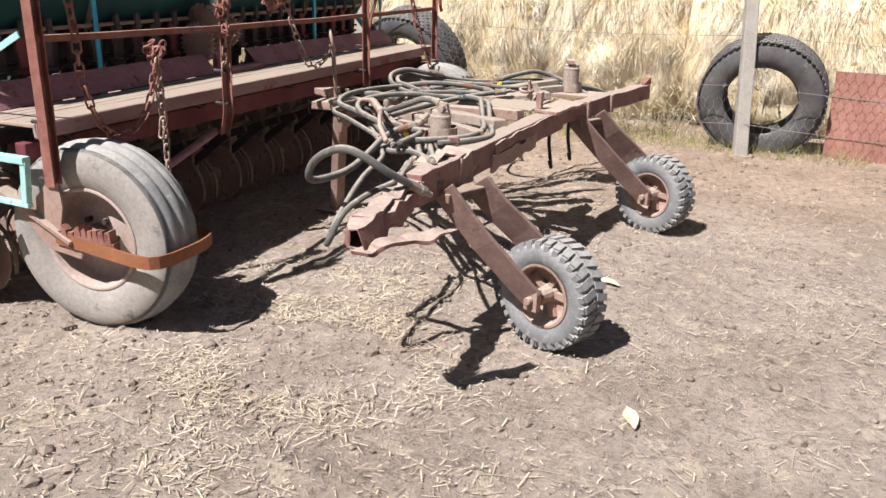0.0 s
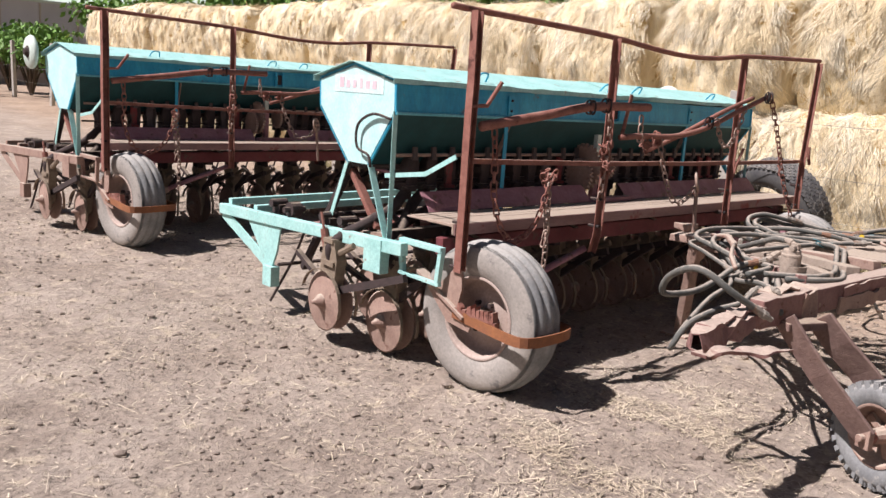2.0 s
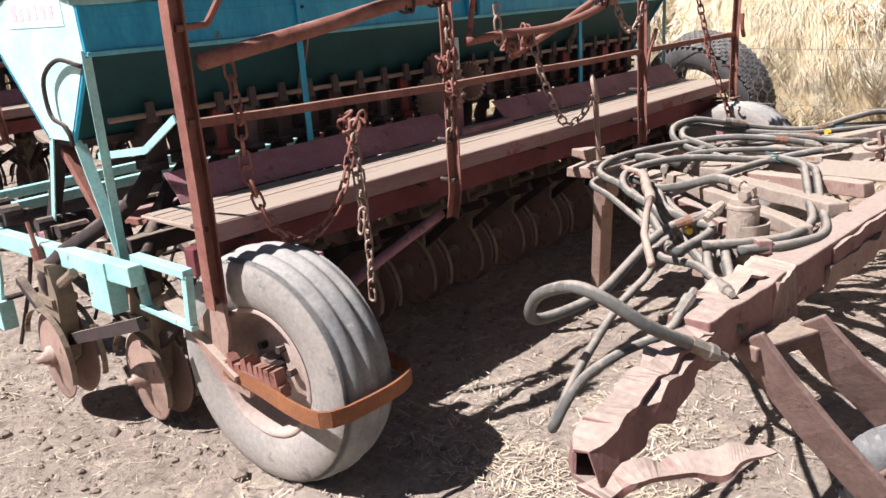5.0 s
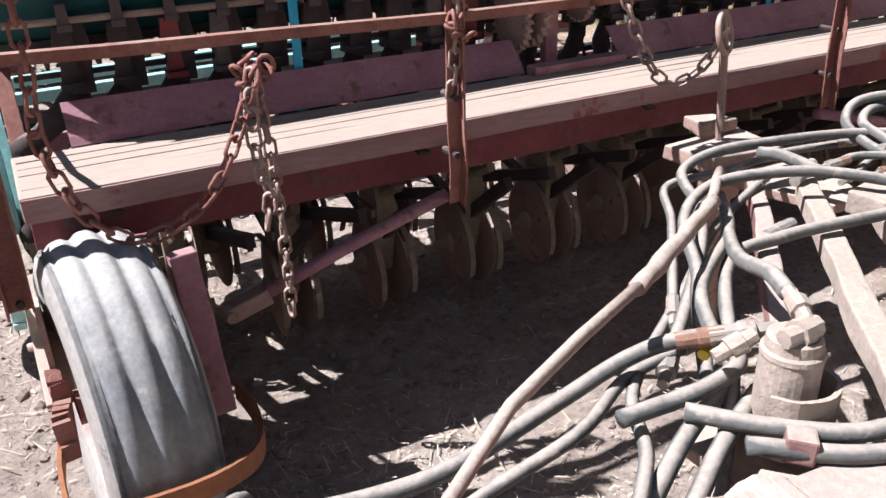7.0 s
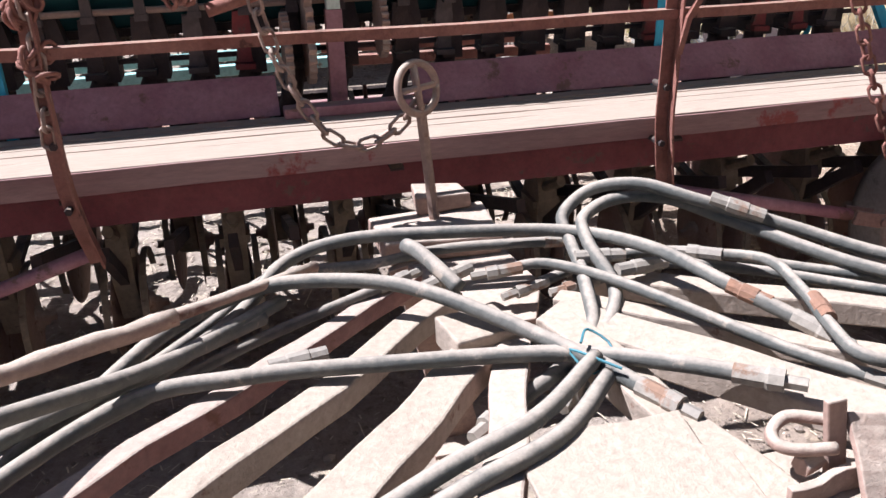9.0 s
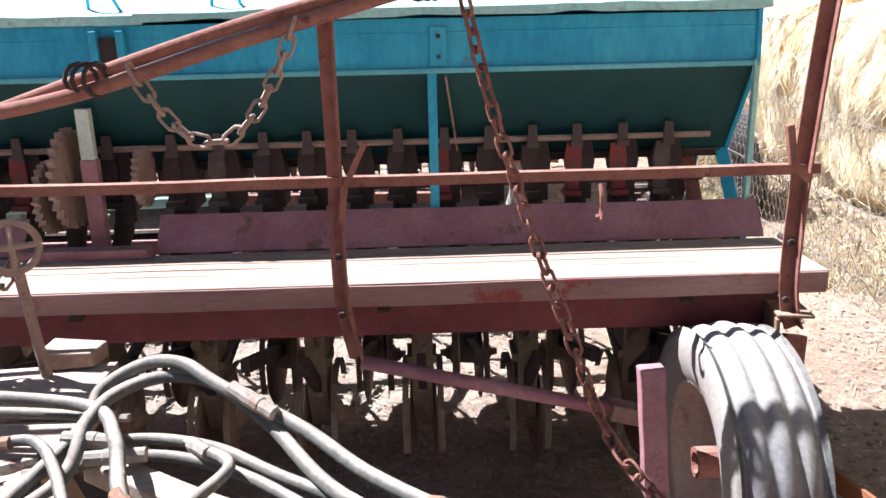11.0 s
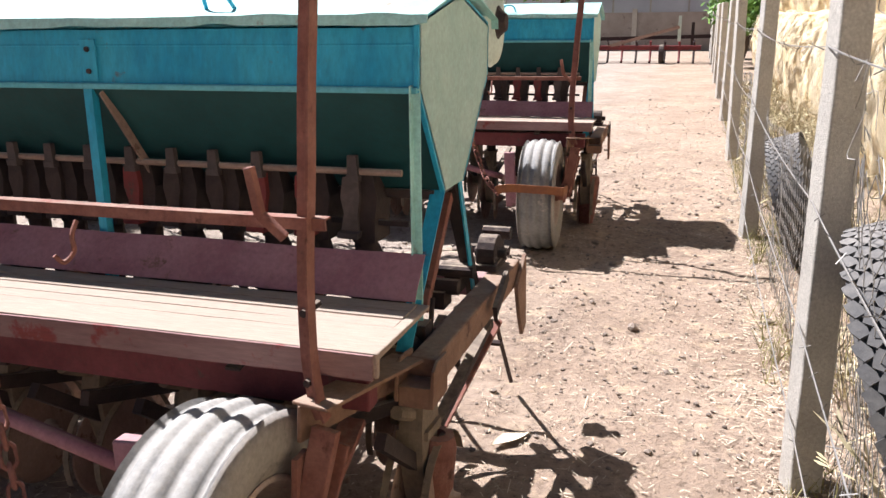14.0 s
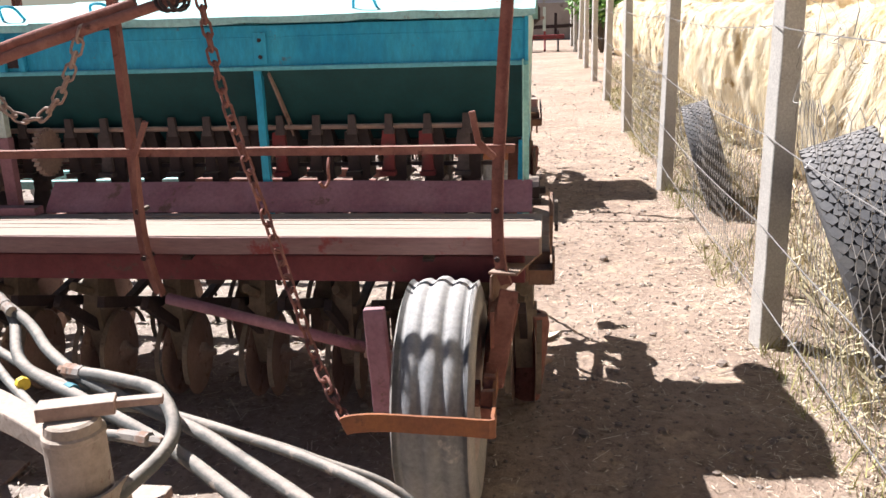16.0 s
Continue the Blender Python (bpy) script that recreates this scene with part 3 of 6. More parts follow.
def openers(d):
    """Two rows of double-disc openers with their tubes and drawbars."""
    disc, boot, tube = Geo(), Geo(), Geo()
    m = Matrix.Rotation(math.pi / 2, 4, "Y")
    disc.lathe([(0.0, 0.010), (0.035, 0.010), (0.05, 0.002), (0.178, -0.010), (0.187, -0.012), (0.178, -0.013), (0.0, -0.004)], m, 28)
    disc.lathe([(0.0, 0.066), (0.014, 0.066), (0.016, 0.044), (0.026, 0.042), (0.028, 0.026), (0.044, 0.020), (0.046, 0.004)], m, 12)
    dm = disc.mesh("disc", RUST_DUSTY)
    dm.shade_smooth()
    side = Matrix(((0, 0, 1, -0.036), (1, 0, 0, 0), (0, 1, 0, 0), (0, 0, 0, 1)))
    boot.prism([(-0.055, 0.38), (0.045, 0.38), (0.075, 0.24), (0.085, 0.06), (0.03, -0.06), (-0.035, -0.02), (-0.075, 0.14), (-0.085, 0.26)], side, 0.072)
    boot.box((-0.052, -0.07, 0.22), (0.052, 0.05, 0.25)).box((-0.045, -0.05, 0.36), (0.045, 0.045, 0.385))
    boot.tube([(0, -0.03, 0.28), (0, -0.20, 0.37)], 0.020, 7)
    boot.battered(0.008, 9.0)
    for sx in (-0.062, 0.062):
        arc = [(sx, 0.03 + 0.203 * math.cos(a), -0.01 + 0.203 * math.sin(a)) for a in (math.radians(q) for q in range(20, 201, 15))]
        boot.sweep(arc, strip(0.004, 0.022), (1, 0, 0))
    bm_ = boot.mesh("boot", BOOT)
    for i in range(24):
        x = -0.155 + i * 0.187
        y = 0.94 if i % 2 == 0 else 0.58
        o = new("opener", bm_)
        o.parent, o.location = d, (x + 0.03, y, 0.235 + (0.06 if i % 2 == 0 else -0.01))
        for s in (-1, 1):
            c = new("disc", dm)
            c.parent = o
            c.matrix_local = Matrix.Translation((s * 0.05, 0.03, -0.01)) @ Matrix.Rotation(s * 0.06, 4, "Z") @ (Matrix.Identity(4) if s > 0 else Matrix.Rotation(math.pi, 4, "Z"))
        xs = 0.27 + i * 0.157 + (0.06 if i > 11 else 0)
        g = Geo().tube(curve([(xs, 0.75, 0.99), (xs * 0.7 + x * 0.3, 0.76, 0.86), (x + 0.03, y - 0.01, 0.66), (x + 0.03, y, 0.50)], 4), [0.034] * 3 + [0.038, 0.033] * 4 + [0.03] * 2, 8)
        part("seed_tube", g, RUST_AND_SHADE, d, smooth=True)
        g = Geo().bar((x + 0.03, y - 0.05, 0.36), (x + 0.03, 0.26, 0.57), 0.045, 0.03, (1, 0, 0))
        part("drawbar", g, RUST_AND_SHADE, d)
        g = Geo().tube([(x + 0.03, y + 0.02, 0.45), (x + 0.03, y + 0.14, 0.82)], 0.009, 6)
        g.tube([(x + 0.03, y + 0.05, 0.53), (x + 0.03, y + 0.105, 0.72)], [0.026, 0.026], 9)
        part("spring_rod", g, RUST_AND_SHADE if i % 3 else RUST, d)
        part("press_arm", Geo().bar((x + 0.03, y + 0.05, 0.36), (x + 0.05, 1.36, 0.52), 0.035, 0.03), RUST_AND_SHADE, d)


def frame_and_steps(d, end_paint, teal_end):
    # main frame
    part("front_beam", Geo().box((0.05, 0.16, 0.70), (LEN, 0.22, 0.80)), RED_DARK, d, "dark red front beam of the frame", bevel=0.005)
    part("middle_beam", Geo().box((0.05, 0.60, 0.70), (LEN, 0.67, 0.77)), RUST_AND_SHADE, d, bevel=0.005)
    part("rear_beam", Geo().box((0.05, 1.42, 0.60), (LEN, 1.50, 0.68)), MAROON, d, bevel=0.005)
    part("lift_shaft", Geo().tube([(0.05, 1.15, 0.78), (LEN, 1.15, 0.78)], 0.022, 10), RUST_AND_SHADE, d)
    for x in (1.1, 2.05, 3.0, 3.9):
        part("long_beam", Geo().box((x - 0.03, 0.2, 0.67), (x + 0.03, 1.45, 0.74)), RUST_AND_SHADE, d, bevel=0.004)
    # footboard of lengthwise ribs with a turned-down front lip
    b = part("footboard", Geo().prism([(0.075, 0.895), (0.078, 0.885), (0.072, 0.838), (0.082, 0.830), (0.090, 0.838), (0.092, 0.875), (0.46, 0.875), (0.47, 0.885)],
                                      yz(0.04), LEN + 0.02), BOARD, d, "dusty worn footboard with ribs along its length", bevel=0.004)
    lip = Geo().sweep(split((0.045, 0.0695, 0.861), (LEN + 0.05, 0.0695, 0.861), 60), strip(0.008, 0.062)).battered(0.004, 3.0)
    part("board_lip", lip, LIP, b, "scuffed maroon front edge of the footboard")
    for k in range(6):
        y = 0.105 + k * 0.062
        g, n = Geo(), 50
        for i in range(n + 1):
            x = 0.05 + (LEN - 0.02) * i / n
            z = 0.888 + 0.004 * noise.noise((x * 2, y * 9, 0))
            e = 0.003 * noise.noise((x * 7, y * 20, 5))
            g.v += [(x, y - 0.0295 + e, z - 0.006), (x, y - 0.026 + e, z + 0.004), (x, y + 0.026 + e, z + 0.004), (x, y + 0.0295 + e, z - 0.006)]
        g.f = [(4 * i + j, 4 * i + j + 1, 4 * i + j + 5, 4 * i + j + 4) for i in range(n) for j in range(3)] + [(3, 2, 1, 0), (4 * n, 4 * n + 1, 4 * n + 2, 4 * n + 3)]
        part("board_rib", g, BOARD, b)
    for x0, x1 in ((0.20, 1.75), (2.19, LEN + 0.02)):
        g, n = Geo(), 30
        for i in range(n + 1):
            x = x0 + (x1 - x0) * i / n
            k = 0.006 * noise.noise((x * 2.1, 0, 9))
            g.v += [(x, 0.455 + k, 0.895), (x, 0.47 + k, 0.92), (x, 0.55 + k, 1.003 + 0.005 * noise.noise((x * 3, 1, 1)))]
        g.f = [(3 * i + j, 3 * i + 3 + j, 3 * i + 4 + j, 3 * i + 1 + j) for i in range(n) for j in range(2)]
        o = part("splash_board", g, MAROON, d, "faded maroon sheet sloping up behind the footboard")
        o.modifiers.new("thick", "SOLIDIFY").thickness = 0.005
    g = Geo().box((1.76, 0.40, 0.892), (2.18, 0.46, 0.925))
    part("step_strip", g, MAROON, d, bevel=0.004)
    for x in (0.25, 1.15, 2.05, 2.95, 3.85):
        g = Geo().bar((x, 0.10, 0.80), (x, 0.46, 0.872), 0.04, 0.008)
        g.bar((x, 0.18, 0.77), (x, 0.18, 0.87), 0.04, 0.01, (0, 1, 0))
        part("board_bracket", g, RUST_AND_SHADE, d)
    # hopper legs, alike at both ends and along the front
    for x in (0.02, LEN - 0.02):
        s = 1 if x < 1 else -1
        part("front_leg", Geo().angle((x, 0.57, 0.62 if s > 0 else 0.80), (x, 0.57, 1.47), (0.035 if s > 0 else 0.026) * s, 0.005 * s, (0, 1, 0)), TEAL_PALE, d, bevel=0.002)
        fy, fz = (0.585, 0.64) if s > 0 else (0.465, 0.74)
        part("diagonal_leg", Geo().bar((x, 0.80, 1.14), (x, fy, fz), 0.006, 0.045, (1, 0, 0)).bar((x + s * 0.012, 0.815, 1.14), (x + s * 0.012, fy + 0.015, fz), 0.024, 0.006, (1, 0, 0)), TEAL_PALE if s > 0 else TEAL, d)
        part("rear_leg", Geo().bar((x + s * 0.03, 1.02, 1.14), (x + s * 0.03, 1.52, 0.36), 0.04, 0.045, (1, 0, 0)), RUST_AND_SHADE, d, bevel=0.003)
        part("rear_leg", Geo().bar((x + s * 0.05, 1.06, 1.10), (x + s * 0.05, 0.76, 0.76), 0.035, 0.05, (1, 0, 0)), RUST, d, bevel=0.003)
        part("back_leg", Geo().bar((x, 1.03, 1.15), (x, 1.22, 0.69), 0.03, 0.006, (1, 0, 0)), TEAL_PALE if s > 0 else TEAL, d)
    for x in (0.95, 3.13):
        part("front_leg", Geo().angle((x, 0.57, 0.80), (x, 0.57, 1.455), 0.03, 0.005, (0, 1, 0)), TEAL, d)
        part("hopper_brace", Geo().bar((x + 0.03, 0.58, 1.44), (x + 0.07, 0.73, 1.17), 0.03, 0.006, (1, 0, 0)), RUST_DUSTY, d)
    # side frames
    paint = TEAL_PALE if teal_end else RUST_DUSTY
    label = "chipped pale teal side beam" if teal_end else "rusty dusty side beam"
    for x, pt, lb in ((-0.08, paint, label), (LEN + 0.02, BEAM_BROWN, "rusty brown box-section side beam")):
        s = -1 if x < 0 else 1
        end = 2.42 if s < 0 else 1.52
        if s < 0:
            part("side_beam", Geo().bar((x, 0.33, 0.715), (x, end, 0.645), 0.055, 0.075), pt, d, lb, bevel=0.005)
            part("gusset", Geo().prism([(1.60, 0.63), (2.02, 0.62), (1.78, 0.36), (1.70, 0.34), (1.64, 0.46)], yz(x - 0.012), 0.014), pt, d)
            part("gusset_foot", Geo().box((x - 0.04, 1.66, 0.21), (x + 0.03, 1.77, 0.35)), pt, d, bevel=0.004)
            part("gusset_flange", Geo().bar((x, 2.40, 0.615), (x, 1.72, 0.335), 0.075, 0.014, (1, 0, 0)), pt, d)
        else:
            part("side_beam", Geo().bar((x + 0.03, 0.42, 0.70), (x + 0.03, end, 0.69), 0.08, 0.095), pt, d, lb, bevel=0.008)
            k = part("beam_socket", Geo().box((x - 0.012, 0.34, 0.635), (x + 0.078, 0.45, 0.695)), BEAM_BROWN, d, "open box socket at the beam's end", bevel=0.004)
            part("socket_cheek", Geo().prism([(0.335, 0.65), (0.345, 0.745), (0.375, 0.765), (0.47, 0.755), (0.47, 0.65)], yz(x - 0.022), 0.010), BEAM_BROWN, k, bevel=0.002)
            part("socket_cheek", Geo().prism([(0.335, 0.64), (0.35, 0.74), (0.385, 0.758), (0.47, 0.755), (0.47, 0.64)], yz(x + 0.078), 0.010), BEAM_BROWN, k, bevel=0.002)
            part("gusset", Geo().prism([(1.40, 0.66), (1.56, 0.75), (1.58, 0.45), (1.52, 0.42), (1.46, 0.52)], yz(x + 0.072), 0.016), BEAM_BROWN, d, bevel=0.003)
            part("trailing_rod", Geo().bar((x - 0.02, 1.55, 0.46), (x - 0.16, 1.02, 0.10), 0.014, 0.03, (1, 0, 0)), RUST, d)
            part("trailing_rod", Geo().tube([(x - 0.07, 1.1, 0.66), (x - 0.08, 1.15, 0.42), (x - 0.10, 1.25, 0.36)], 0.012, 6), RUST_AND_SHADE, d)
            g = Geo().tube([(x - 0.05, 1.36, 0.80), (x + 0.02, 1.36, 0.80)], 0.07, 16)
            g.tube([(x - 0.07, 1.36, 0.80), (x + 0.05, 1.36, 0.80)], 0.02, 8).box((x - 0.05, 1.28, 0.745), (x + 0.03, 1.46, 0.77))
            part("chain_sprocket", g, RUST_AND_SHADE, d, bevel=0.004)
        if s < 0:
            part("end_plate", Geo().box((x - 0.034, 0.50, 0.54), (x + 0.034, 0.66, 0.74)), pt, d, bevel=0.004)
        if s < 0:
            part("bracket_box", Geo().bar((x - s * 0.05, 0.42, 0.755), (x - s * 0.05, 0.07, 0.755), 0.04, 0.03).bar((x - s * 0.05, 0.08, 0.75), (x - s * 0.05, 0.10, 0.57), 0.03, 0.03, (1, 0, 0))
             .bar((x - s * 0.05, 0.42, 0.75), (x - s * 0.05, 0.39, 0.57), 0.03, 0.03, (1, 0, 0)).bar((x - s * 0.05, 0.42, 0.57), (x - s * 0.05, 0.08, 0.56), 0.03, 0.02), pt, d, bevel=0.003)
        g = Geo().tube([(x + s * -0.10, 1.55, 0.76), (x + s * -0.02, 1.55, 0.76)], 0.05, 14)
        g.tube([(x + s * -0.14, 1.55, 0.76), (x + s * 0.02, 1.55, 0.76)], 0.02, 8)
        part("bearing", g, RUST_AND_SHADE, d)
        for y in (0.95, 1.15, 1.75):
            part("pillow_block", Geo().box((x - 0.03 - s * 0.1, y, 0.70), (x + 0.03 - s * 0.1, y + 0.09, 0.76)).tube([(x - s * 0.15, y + 0.045, 0.77), (x - s * 0.03, y + 0.045, 0.77)], 0.028, 10), RUST_AND_SHADE, d)
    for y in (2.36, 2.0):
        part("rear_rail", Geo().bar((-0.05, y, 0.70), (LEN * 0.5, y + 0.05, 0.72), 0.05, 0.05), paint, d, bevel=0.004)
        part("rear_rail", Geo().bar((LEN * 0.5, y + 0.05, 0.72), (LEN * 0.78, y + 0.02, 0.71), 0.05, 0.05), RUST, d, bevel=0.004)
    for i in range(14):
        x = 0.05 + i * 0.32
        part("cross_link", Geo().bar((x, 0.67, 0.73), (x + 0.02, 1.45, 0.66), 0.035, 0.025), RUST if i % 3 else RUST_DUSTY, d)
        part("lift_arm", Geo().bar((x + 0.1, 1.15, 0.78), (x + 0.1, 0.98, 0.70), 0.016, 0.04), RUST_AND_SHADE, d)
    # drag harrow rod and trailing rods
    part("rear_rod", Geo().tube([(-0.1, 1.60, 0.38), (LEN, 1.60, 0.34)], 0.014, 6), RUST_AND_SHADE, d)
    for i in range(12):
        x = 0.0 + i * 0.38
        part("rear_tine", Geo().tube(curve([(x, 1.45, 0.62), (x, 1.55, 0.45), (x, 1.66, 0.30), (x, 1.85, 0.06)], 4), 0.010, 6), RUST_AND_SHADE, d)
    # big drive gears in the gap of the splash boards
    for x, y, z, r in ((1.80, 0.62, 1.06, 0.12), (1.872, 0.64, 1.12, 0.165), (2.12, 0.64, 1.12, 0.10)):
        g = Geo()
        m = Matrix.Translation((x, y, z)) @ Matrix.Rotation(math.pi / 2, 4, "Y")
        teeth = [(r * (1.05 if i % 4 in (1, 2) else 0.90), 2 * math.pi * i / 104) for i in range(104)]
        g.prism([(q * math.cos(a), q * math.sin(a)) for q, a in teeth], m @ Matrix.Translation((0, 0, -0.012)), 0.024)
        part("drive_gear", g, RUST_DUSTY, d, "rust-pale toothed drive gear")
    part("gear_post", Geo().box((1.93, 0.58, 0.70), (1.985, 0.62, 1.19)), MAROON, d, bevel=0.003)
    part("post_top", Geo().box((1.935, 0.582, 1.19), (1.98, 0.618, 1.36)), PALE, d, "worn pale green upper end of the post", bevel=0.003)


POSTS = (-0.012, 1.18, 2.84, 4.10)
POST_Y_OFF = (-0.045, -0.04, 0.005, 0.02)


def rail_y(x):
    """How far the railing stands off the board's edge at x."""
    x = min(max(x, POSTS[0]), POSTS[3])
    k = max(i for i in range(3) if POSTS[i] <= x)
    u = (x - POSTS[k]) / (POSTS[k + 1] - POSTS[k])
    return POST_Y_OFF[k] * (1 - u) + POST_Y_OFF[k + 1] * u


def railing(d):
    tops = (2.0, 1.975, 1.985, 2.04)
    low = (0.66, 0.655, 0.69, 0.74)
    for k, (x, t, b) in enumerate(zip(POSTS, tops, low)):
        w = 0.062 if k == 0 else 0.042
        ring = [(-w / 2, 0), (w / 2, 0), (w / 2, 0.006), (-w / 2 + 0.006, 0.006), (-w / 2 + 0.006, w * 0.9), (-w / 2, w * 0.9)]
        if k == 0:
            ring = [(-w / 2, 0.03), (-w / 2, 0), (w / 2, 0), (w / 2, w * 0.8), (w / 2 - 0.006, w * 0.8), (w / 2 - 0.006, 0.006), (-w / 2 + 0.006, 0.006), (-w / 2 + 0.006, 0.03)]
            pts = split((x, -0.035, t), (x, -0.035, b), 8)
        else:
            q = rail_y(x) + 0.01
            pts = curve([(x + (0.065 if k == 3 else 0), q, t), (x + (0.015 if k == 3 else 0), q, 1.3), (x, q, 0.95), (x + 0.012, max(q, -0.015), 0.80), (x + 0.03, 0.03, b)], 6)
        g = Geo().sweep(pts, ring, (0, -1, 0)).battered(0.004, 4.0, k)
        part("rail_post", g, RUST, d, "rusty angle-iron post of the railing")
        for z in (0.83, 1.0) if k else (0.68, 0.92):
            part("post_bolt", Geo().tube([(x, rail_y(x) - 0.01, z), (x, rail_y(x) + 0.07, z)], 0.010, 6), RUST_AND_SHADE, d)
    g, q = Geo(), Geo()
    rail = [(-0.012, 1.248), (1.18, 1.218), (2.84, 1.206), (4.16, 1.206)]
    line = [p for (a, za), (b, zb) in zip(rail, rail[1:]) for p in split((a, rail_y(a), za), (b, rail_y(b), zb), 8)]
    g.sweep(line, strip(0.010, 0.027)).battered(0.004, 2.5)
    q.sweep([p + Vector((0, 0.015, 0.011)) for p in line], strip(0.026, 0.005)).battered(0.004, 2.5)
    part("middle_rail", g, RUST, d, "rusty angle bar along the railing")
    part("rail_flange", q, RUST, d)
    line = curve([(-0.14, 0, 2.015), (0.02, 0, 2.01), (0.6, 0, 2.0), (1.17, 0, 1.985), (1.9, 0, 1.94), (2.4, 0, 1.95), (2.84, 0, 1.995), (3.5, 0, 2.03), (4.13, 0, 2.055)], 6)
    part("top_rail", Geo().tube(line, 0.017, 8), RUST, d, "bent rusty top rail", smooth=True)
    for x in (0.60, 3.55):
        part("hook", Geo().tube(curve([(x, -0.03, 1.19), (x, -0.05, 1.16), (x, -0.05, 1.12), (x - 0.01, -0.075, 1.10), (x - 0.02, -0.09, 1.12)], 4), 0.006, 6), RUST, d)


def marker_arms(d):
    part("lever", Geo().tube([(-0.01, -0.05, 1.53), (0.09, -0.06, 1.535), (0.18, -0.07, 1.66)], 0.012, 7), RUST, d)
    part("marker_arm", Geo().tube(curve([(0.03, -0.09, 1.43), (0.5, -0.10, 1.50), (0.95, -0.10, 1.565), (1.51, -0.10, 1.58)], 5), 0.026, 10), RUST, d, "long rusty folded marker tube", smooth=True)
    part("marker_arm", Geo().tube(curve([(1.25, -0.09, 1.39), (1.48, -0.10, 1.40), (1.77, -0.10, 1.40), (1.99, -0.10, 1.42), (2.27, -0.10, 1.475), (2.65, -0.09, 1.585), (3.20, -0.07, 1.735)], 5), 0.0185, 10), RUST, d, "long rusty folded marker tube", smooth=True)
    part("marker_arm", Geo().tube(curve([(1.58, -0.065, 1.30), (1.90, -0.065, 1.39), (2.27, -0.065, 1.51), (2.60, -0.06, 1.61), (2.95, -0.05, 1.70)], 5), 0.0165, 8), RUST, d, smooth=True)
    for p in ((0.90, 1.56), (1.05, 1.575), (2.25, 1.50), (3.08, 1.71)):
        g = Geo()
        for a in range(3):
            m = Matrix.Translation((p[0] + 0.02 * a, -0.10, p[1])) @ Matrix.Rotation(0.5 * a, 4, "Z") @ Matrix.Rotation(math.pi / 2, 4, "X")
            ring = [m @ Vector((0.04 * math.cos(t), 0.04 * math.sin(t), 0)) for t in (k * math.pi / 6 for k in range(13))]
            g.tube(ring, 0.006, 5)
        part("clamp_ring", g, RUST_AND_SHADE, d)
    part("lever", Geo().sweep([(2.855, -0.02, 1.10), (2.87, -0.03, 1.20), (2.93, -0.04, 1.32)], strip(0.016, 0.014), (0, 1, 0)), RUST, d)
    part("swing_bar", Geo().tube([(1.28, -0.08, 1.40), (1.34, -0.08, 1.65)], 0.012, 7), RUST, d)
    lines = [curve([(0.12, -0.10, 1.42), (0.12, -0.12, 1.25), (0.11, -0.14, 1.08), (0.16, -0.15, 0.92), (0.25, -0.15, 0.83), (0.36, -0.15, 0.84), (0.47, -0.14, 0.92), (0.56, -0.12, 1.08), (0.60, -0.09, 1.18)], 5),
             [(0.60, -0.08, 1.18), (0.62, -0.09, 0.98), (0.63, -0.09, 0.75), (0.63, -0.08, 0.48)],
             curve([(0.59, -0.11, 1.17), (0.575, -0.12, 1.05), (0.58, -0.12, 0.93), (0.60, -0.11, 0.85), (0.585, -0.10, 0.76)], 4),
             curve([(1.68, -0.10, 1.39), (1.70, -0.11, 1.28), (1.75, -0.13, 1.13), (1.84, -0.14, 0.99), (1.93, -0.15, 0.965), (2.01, -0.16, 1.01), (2.05, -0.17, 1.07)], 5),
             hanging((2.37, -0.10, 1.53), (2.78, -0.09, 1.63), 0.24),
             curve([(3.18, -0.08, 1.72), (3.25, -0.14, 1.42), (3.35, -0.18, 1.10), (3.42, -0.22, 0.90), (3.54, -0.30, 0.58), (3.66, -0.46, 0.47), (3.70, -0.55, 0.48)], 5),
             [(1.18, -0.04, 1.53), (1.19, -0.05, 1.22), (1.17, -0.04, 1.0)],
             [(1.44, -0.10, 1.53), (1.45, -0.10, 1.36)]]
    for i, l in enumerate(lines):
        part("chain", chain_geo(l, 0.042 if i != 1 else 0.036, 0.0060), RUST if i in (0, 5) else RUST_DUSTY, d, "hanging rusty link chain", smooth=True)
    for x, y, z in ((0.60, -0.09, 1.17), (1.68, -0.09, 1.38), (1.52, -0.09, 1.37), (1.18, -0.05, 1.33), (1.19, -0.05, 1.20)):
        g = Geo()
        for k in range(8):
            q = Vector((x, y, z)) + Vector([random.uniform(-.03, .03) for _ in range(3)])
            m = Matrix.Translation(q) @ Euler([random.uniform(0, 3) for _ in range(3)]).to_matrix().to_4x4()
            g.tube([m @ Vector((0.026 * math.cos(t), 0.018 * math.sin(t), 0)) for t in (j * math.pi / 5 for j in range(11))], 0.006, 5)
        part("chain_knot", g, RUST, d, smooth=True)
    part("wheel_stem", Geo().tube([(2.09, -0.185, 0.74), (2.06, -0.185, 1.06)], 0.014, 7), RUST_DUSTY, d)
    m = Matrix.Translation((2.055, -0.185, 1.105)) @ Matrix.Rotation(0.5, 4, "Z") @ Matrix.Rotation(1.35, 4, "X")
    ring = [m @ Vector((0.062 * math.cos(t), 0.062 * math.sin(t), 0)) for t in (j * math.pi / 14 for j in range(29))]
    g = Geo().tube(ring, 0.010, 7)
    g.tube([m @ Vector((-0.06, 0, 0)), m @ Vector((0.06, 0, 0))], 0.009, 6)
    g.tube([m @ Vector((0, 0.06, 0)), m @ Vector((0, -0.06, 0))], 0.009, 6)
    part("hand_wheel", g, RUST_DUSTY, d, "dusty spoked hand wheel", smooth=True)


